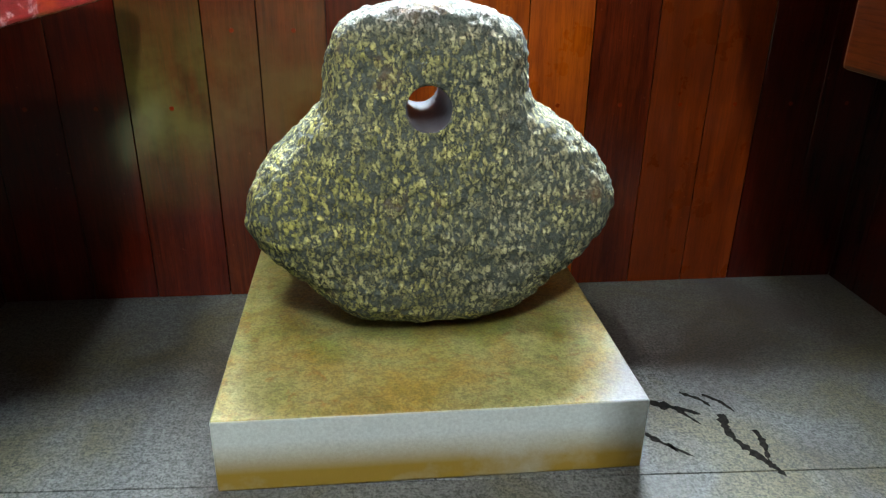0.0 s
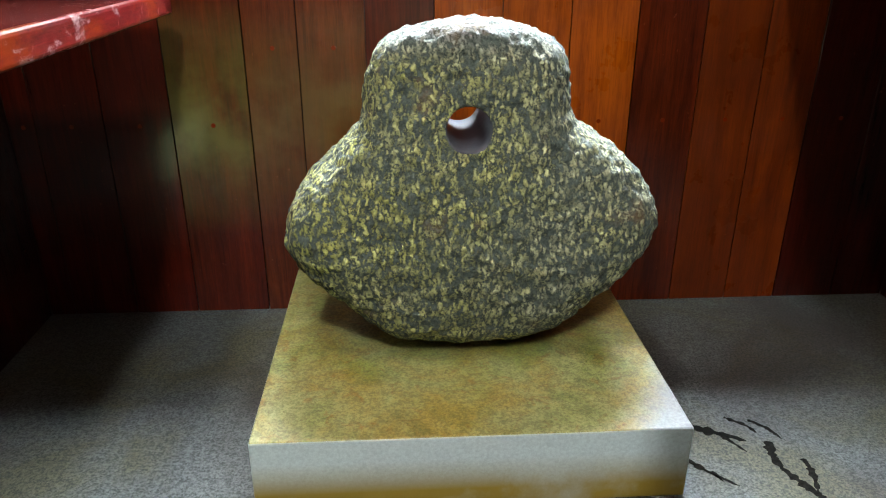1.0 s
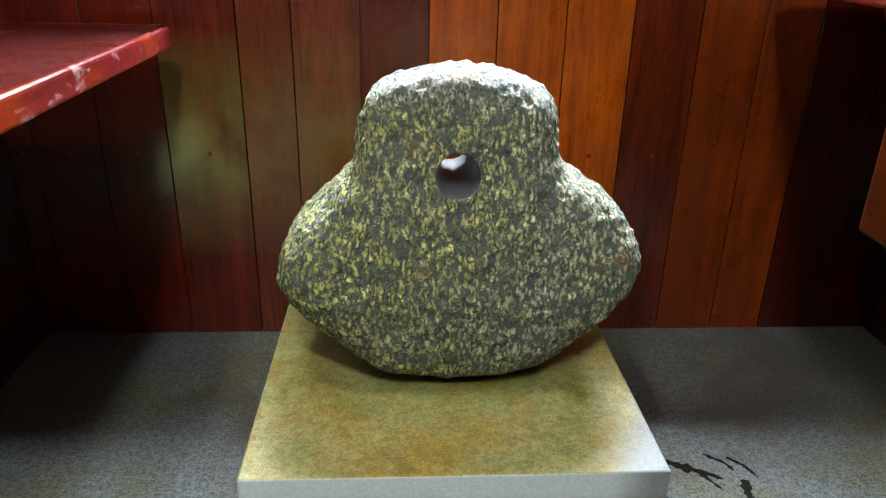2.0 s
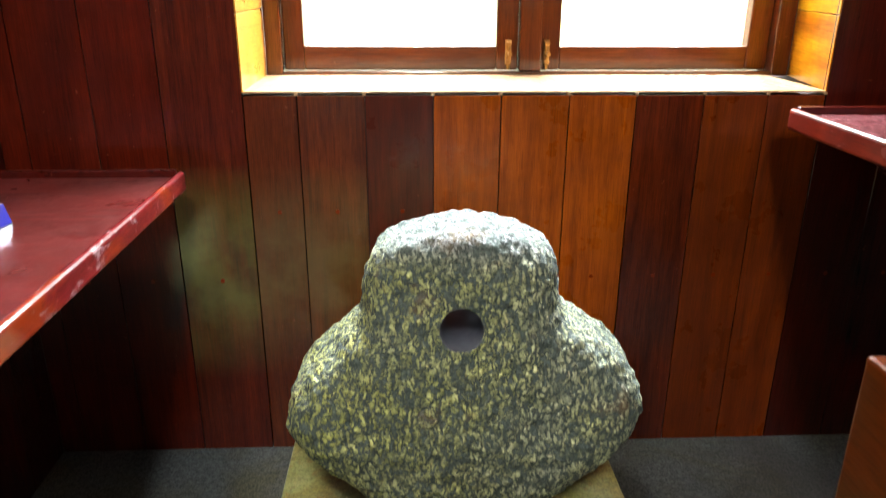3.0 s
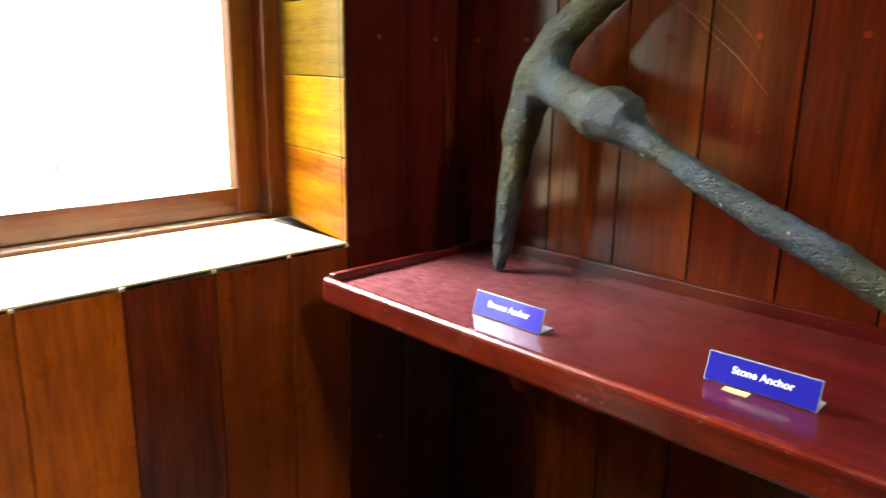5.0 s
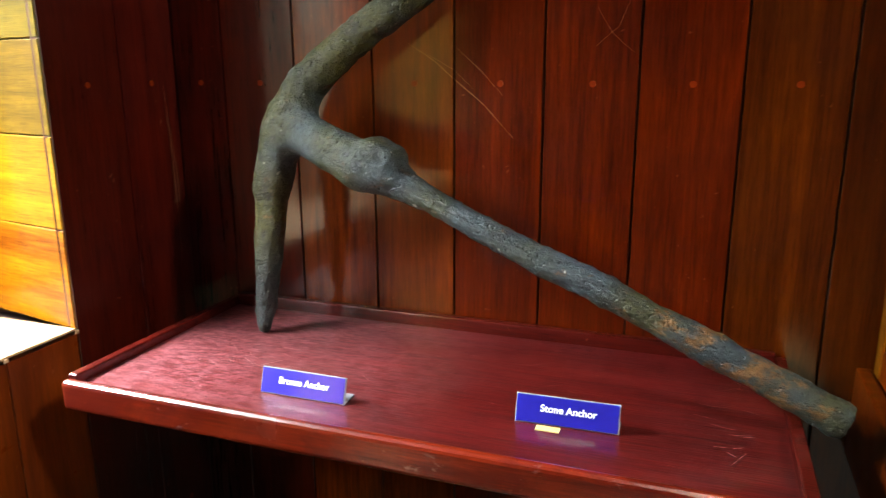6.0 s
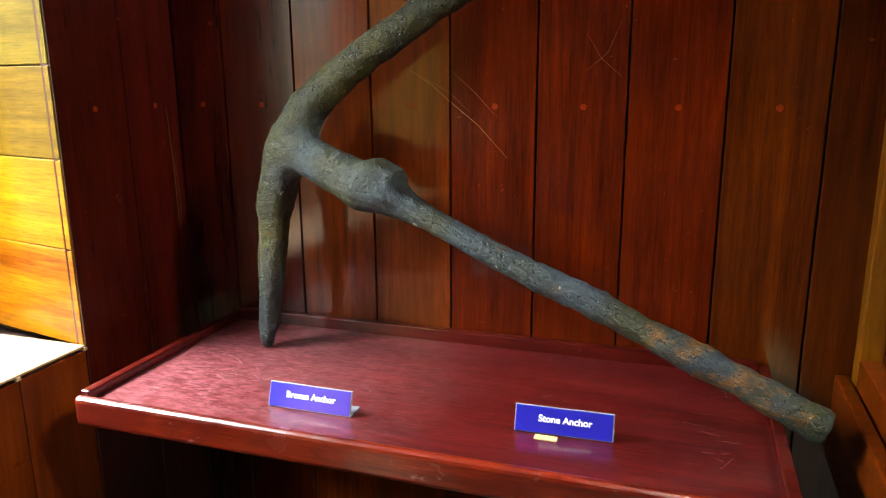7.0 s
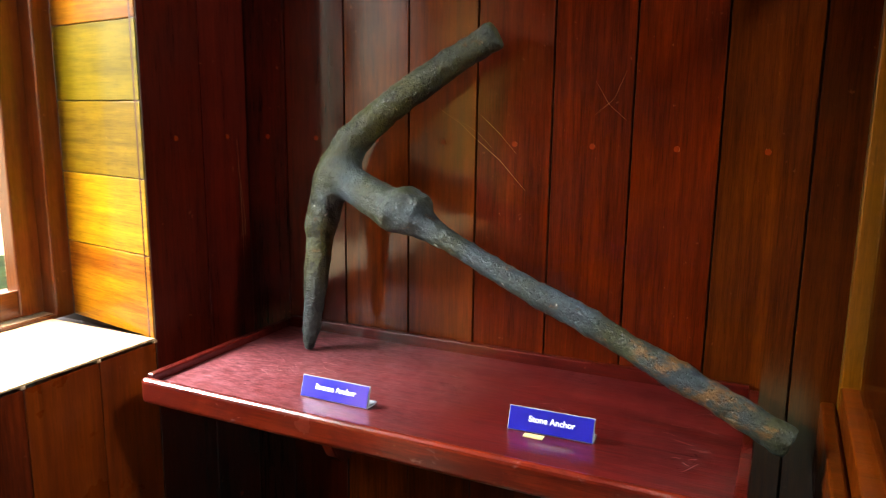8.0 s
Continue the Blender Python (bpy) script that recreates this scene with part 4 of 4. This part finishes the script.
# ---- old scratches in the varnish ----
def scratch(points, along, parent, width=0.0009):
    """A hairline scratch: a flat strip through (u, z) points on a wall face."""
    bm = bmesh.new()
    pts = [Vector(p) for p in points]
    rows = []
    for i, p in enumerate(pts):
        d = (pts[min(i + 1, len(pts) - 1)] - pts[max(i - 1, 0)]).normalized()
        n = Vector((-d.y, d.x)) * width * 0.5 * (0.4 if i in (0, len(pts) - 1) else 1.0)
        rows.append([bm.verts.new((RIGHT - 0.0008, q.x, q.y) if along == "y" else (q.x, BACK - 0.0008, q.y)) for q in (p + n, p - n)])
    for a, c in zip(rows, rows[1:]):
        bm.faces.new((a[0], a[1], c[1], c[0]))
    return part("scratch", bm, SCRATCH, parent, "pale hairline scratch")


SCRATCH = plain("scratched_varnish", (0.22, 0.085, 0.03), 0.6)
scratch([(1.285, 1.450), (1.234, 1.418), (1.203, 1.391), (1.148, 1.348), (1.094, 1.291)], "y", wall_e)
scratch([(1.197, 1.442), (1.153, 1.404), (1.113, 1.362)], "y", wall_e, 0.0007)
scratch([(1.26, 1.437), (1.20, 1.404), (1.165, 1.372)], "y", wall_e, 0.0005)
scratch([(0.905, 1.52), (0.925, 1.47), (0.960, 1.44)], "y", wall_e, 0.0005)
scratch([(0.96, 1.50), (0.935, 1.46), (0.90, 1.43)], "y", wall_e, 0.0005)
scratch([(1.293, 1.375), (1.300, 1.27), (1.304, 1.12), (1.302, 1.02)], "x", wall_n, 0.0009)
scratch([(1.300, 1.30), (1.312, 1.19), (1.309, 1.06)], "x", wall_n, 0.0007)


# ---- rubbed marks on the shelves ----
def top_scratches(parent, count, x, y, z, longest, seed, curl=0.3):
    """Hairlines scattered over a stretch of a shelf's top, given in the room's metres."""
    rng = random.Random(seed)
    back = parent.matrix_world.inverted()
    for _ in range(count):
        p = Vector((rng.uniform(*x), rng.uniform(*y)))
        way = rng.gauss(1.4, 0.5)
        bm, rows = bmesh.new(), []
        steps = rng.randint(4, 7)
        long, wide = longest * rng.uniform(0.25, 1.0), rng.uniform(0.0004, 0.0008)
        for k in range(steps):
            side = Vector((-math.sin(way), math.cos(way))) * wide * (0.15 if k in (0, steps - 1) else 0.5)
            rows.append([bm.verts.new(back @ Vector((*(p + f * side), z))) for f in (1, -1)])
            p = p + Vector((math.cos(way), math.sin(way))) * long / steps
            p.x, p.y = min(max(p.x, x[0] - 0.03), x[1] + 0.03), min(max(p.y, y[0] - 0.03), y[1] + 0.03)
            way += rng.uniform(-curl, curl)
        for a, c in zip(rows, rows[1:]):
            bm.faces.new((a[0], a[1], c[1], c[0]))
        bmesh.ops.recalc_face_normals(bm, faces=bm.faces)
        part("scratch", bm, SCUFF, parent)


SCUFF = plain("rubbed_varnish", (0.24, 0.105, 0.10), 0.6, speck=0.3, scale=300)
bpy.context.view_layer.update()
top_scratches(east_shelf, 16, (1.02, 1.14), (1.36, 1.52), 0.9376, 0.09, 3)
top_scratches(east_shelf, 10, (0.92, 1.06), (1.46, 1.62), 0.9376, 0.05, 4)
top_scratches(east_shelf, 14, (0.98, 1.24), (0.68, 0.74), 0.9376, 0.06, 5)
top_scratches(east_shelf, 8, (0.92, 1.25), (0.80, 1.25), 0.9376, 0.05, 6)
top_scratches(west_shelf, 14, (-0.80, -0.53), (1.15, 1.60), 0.8026, 0.10, 7, 0.8)
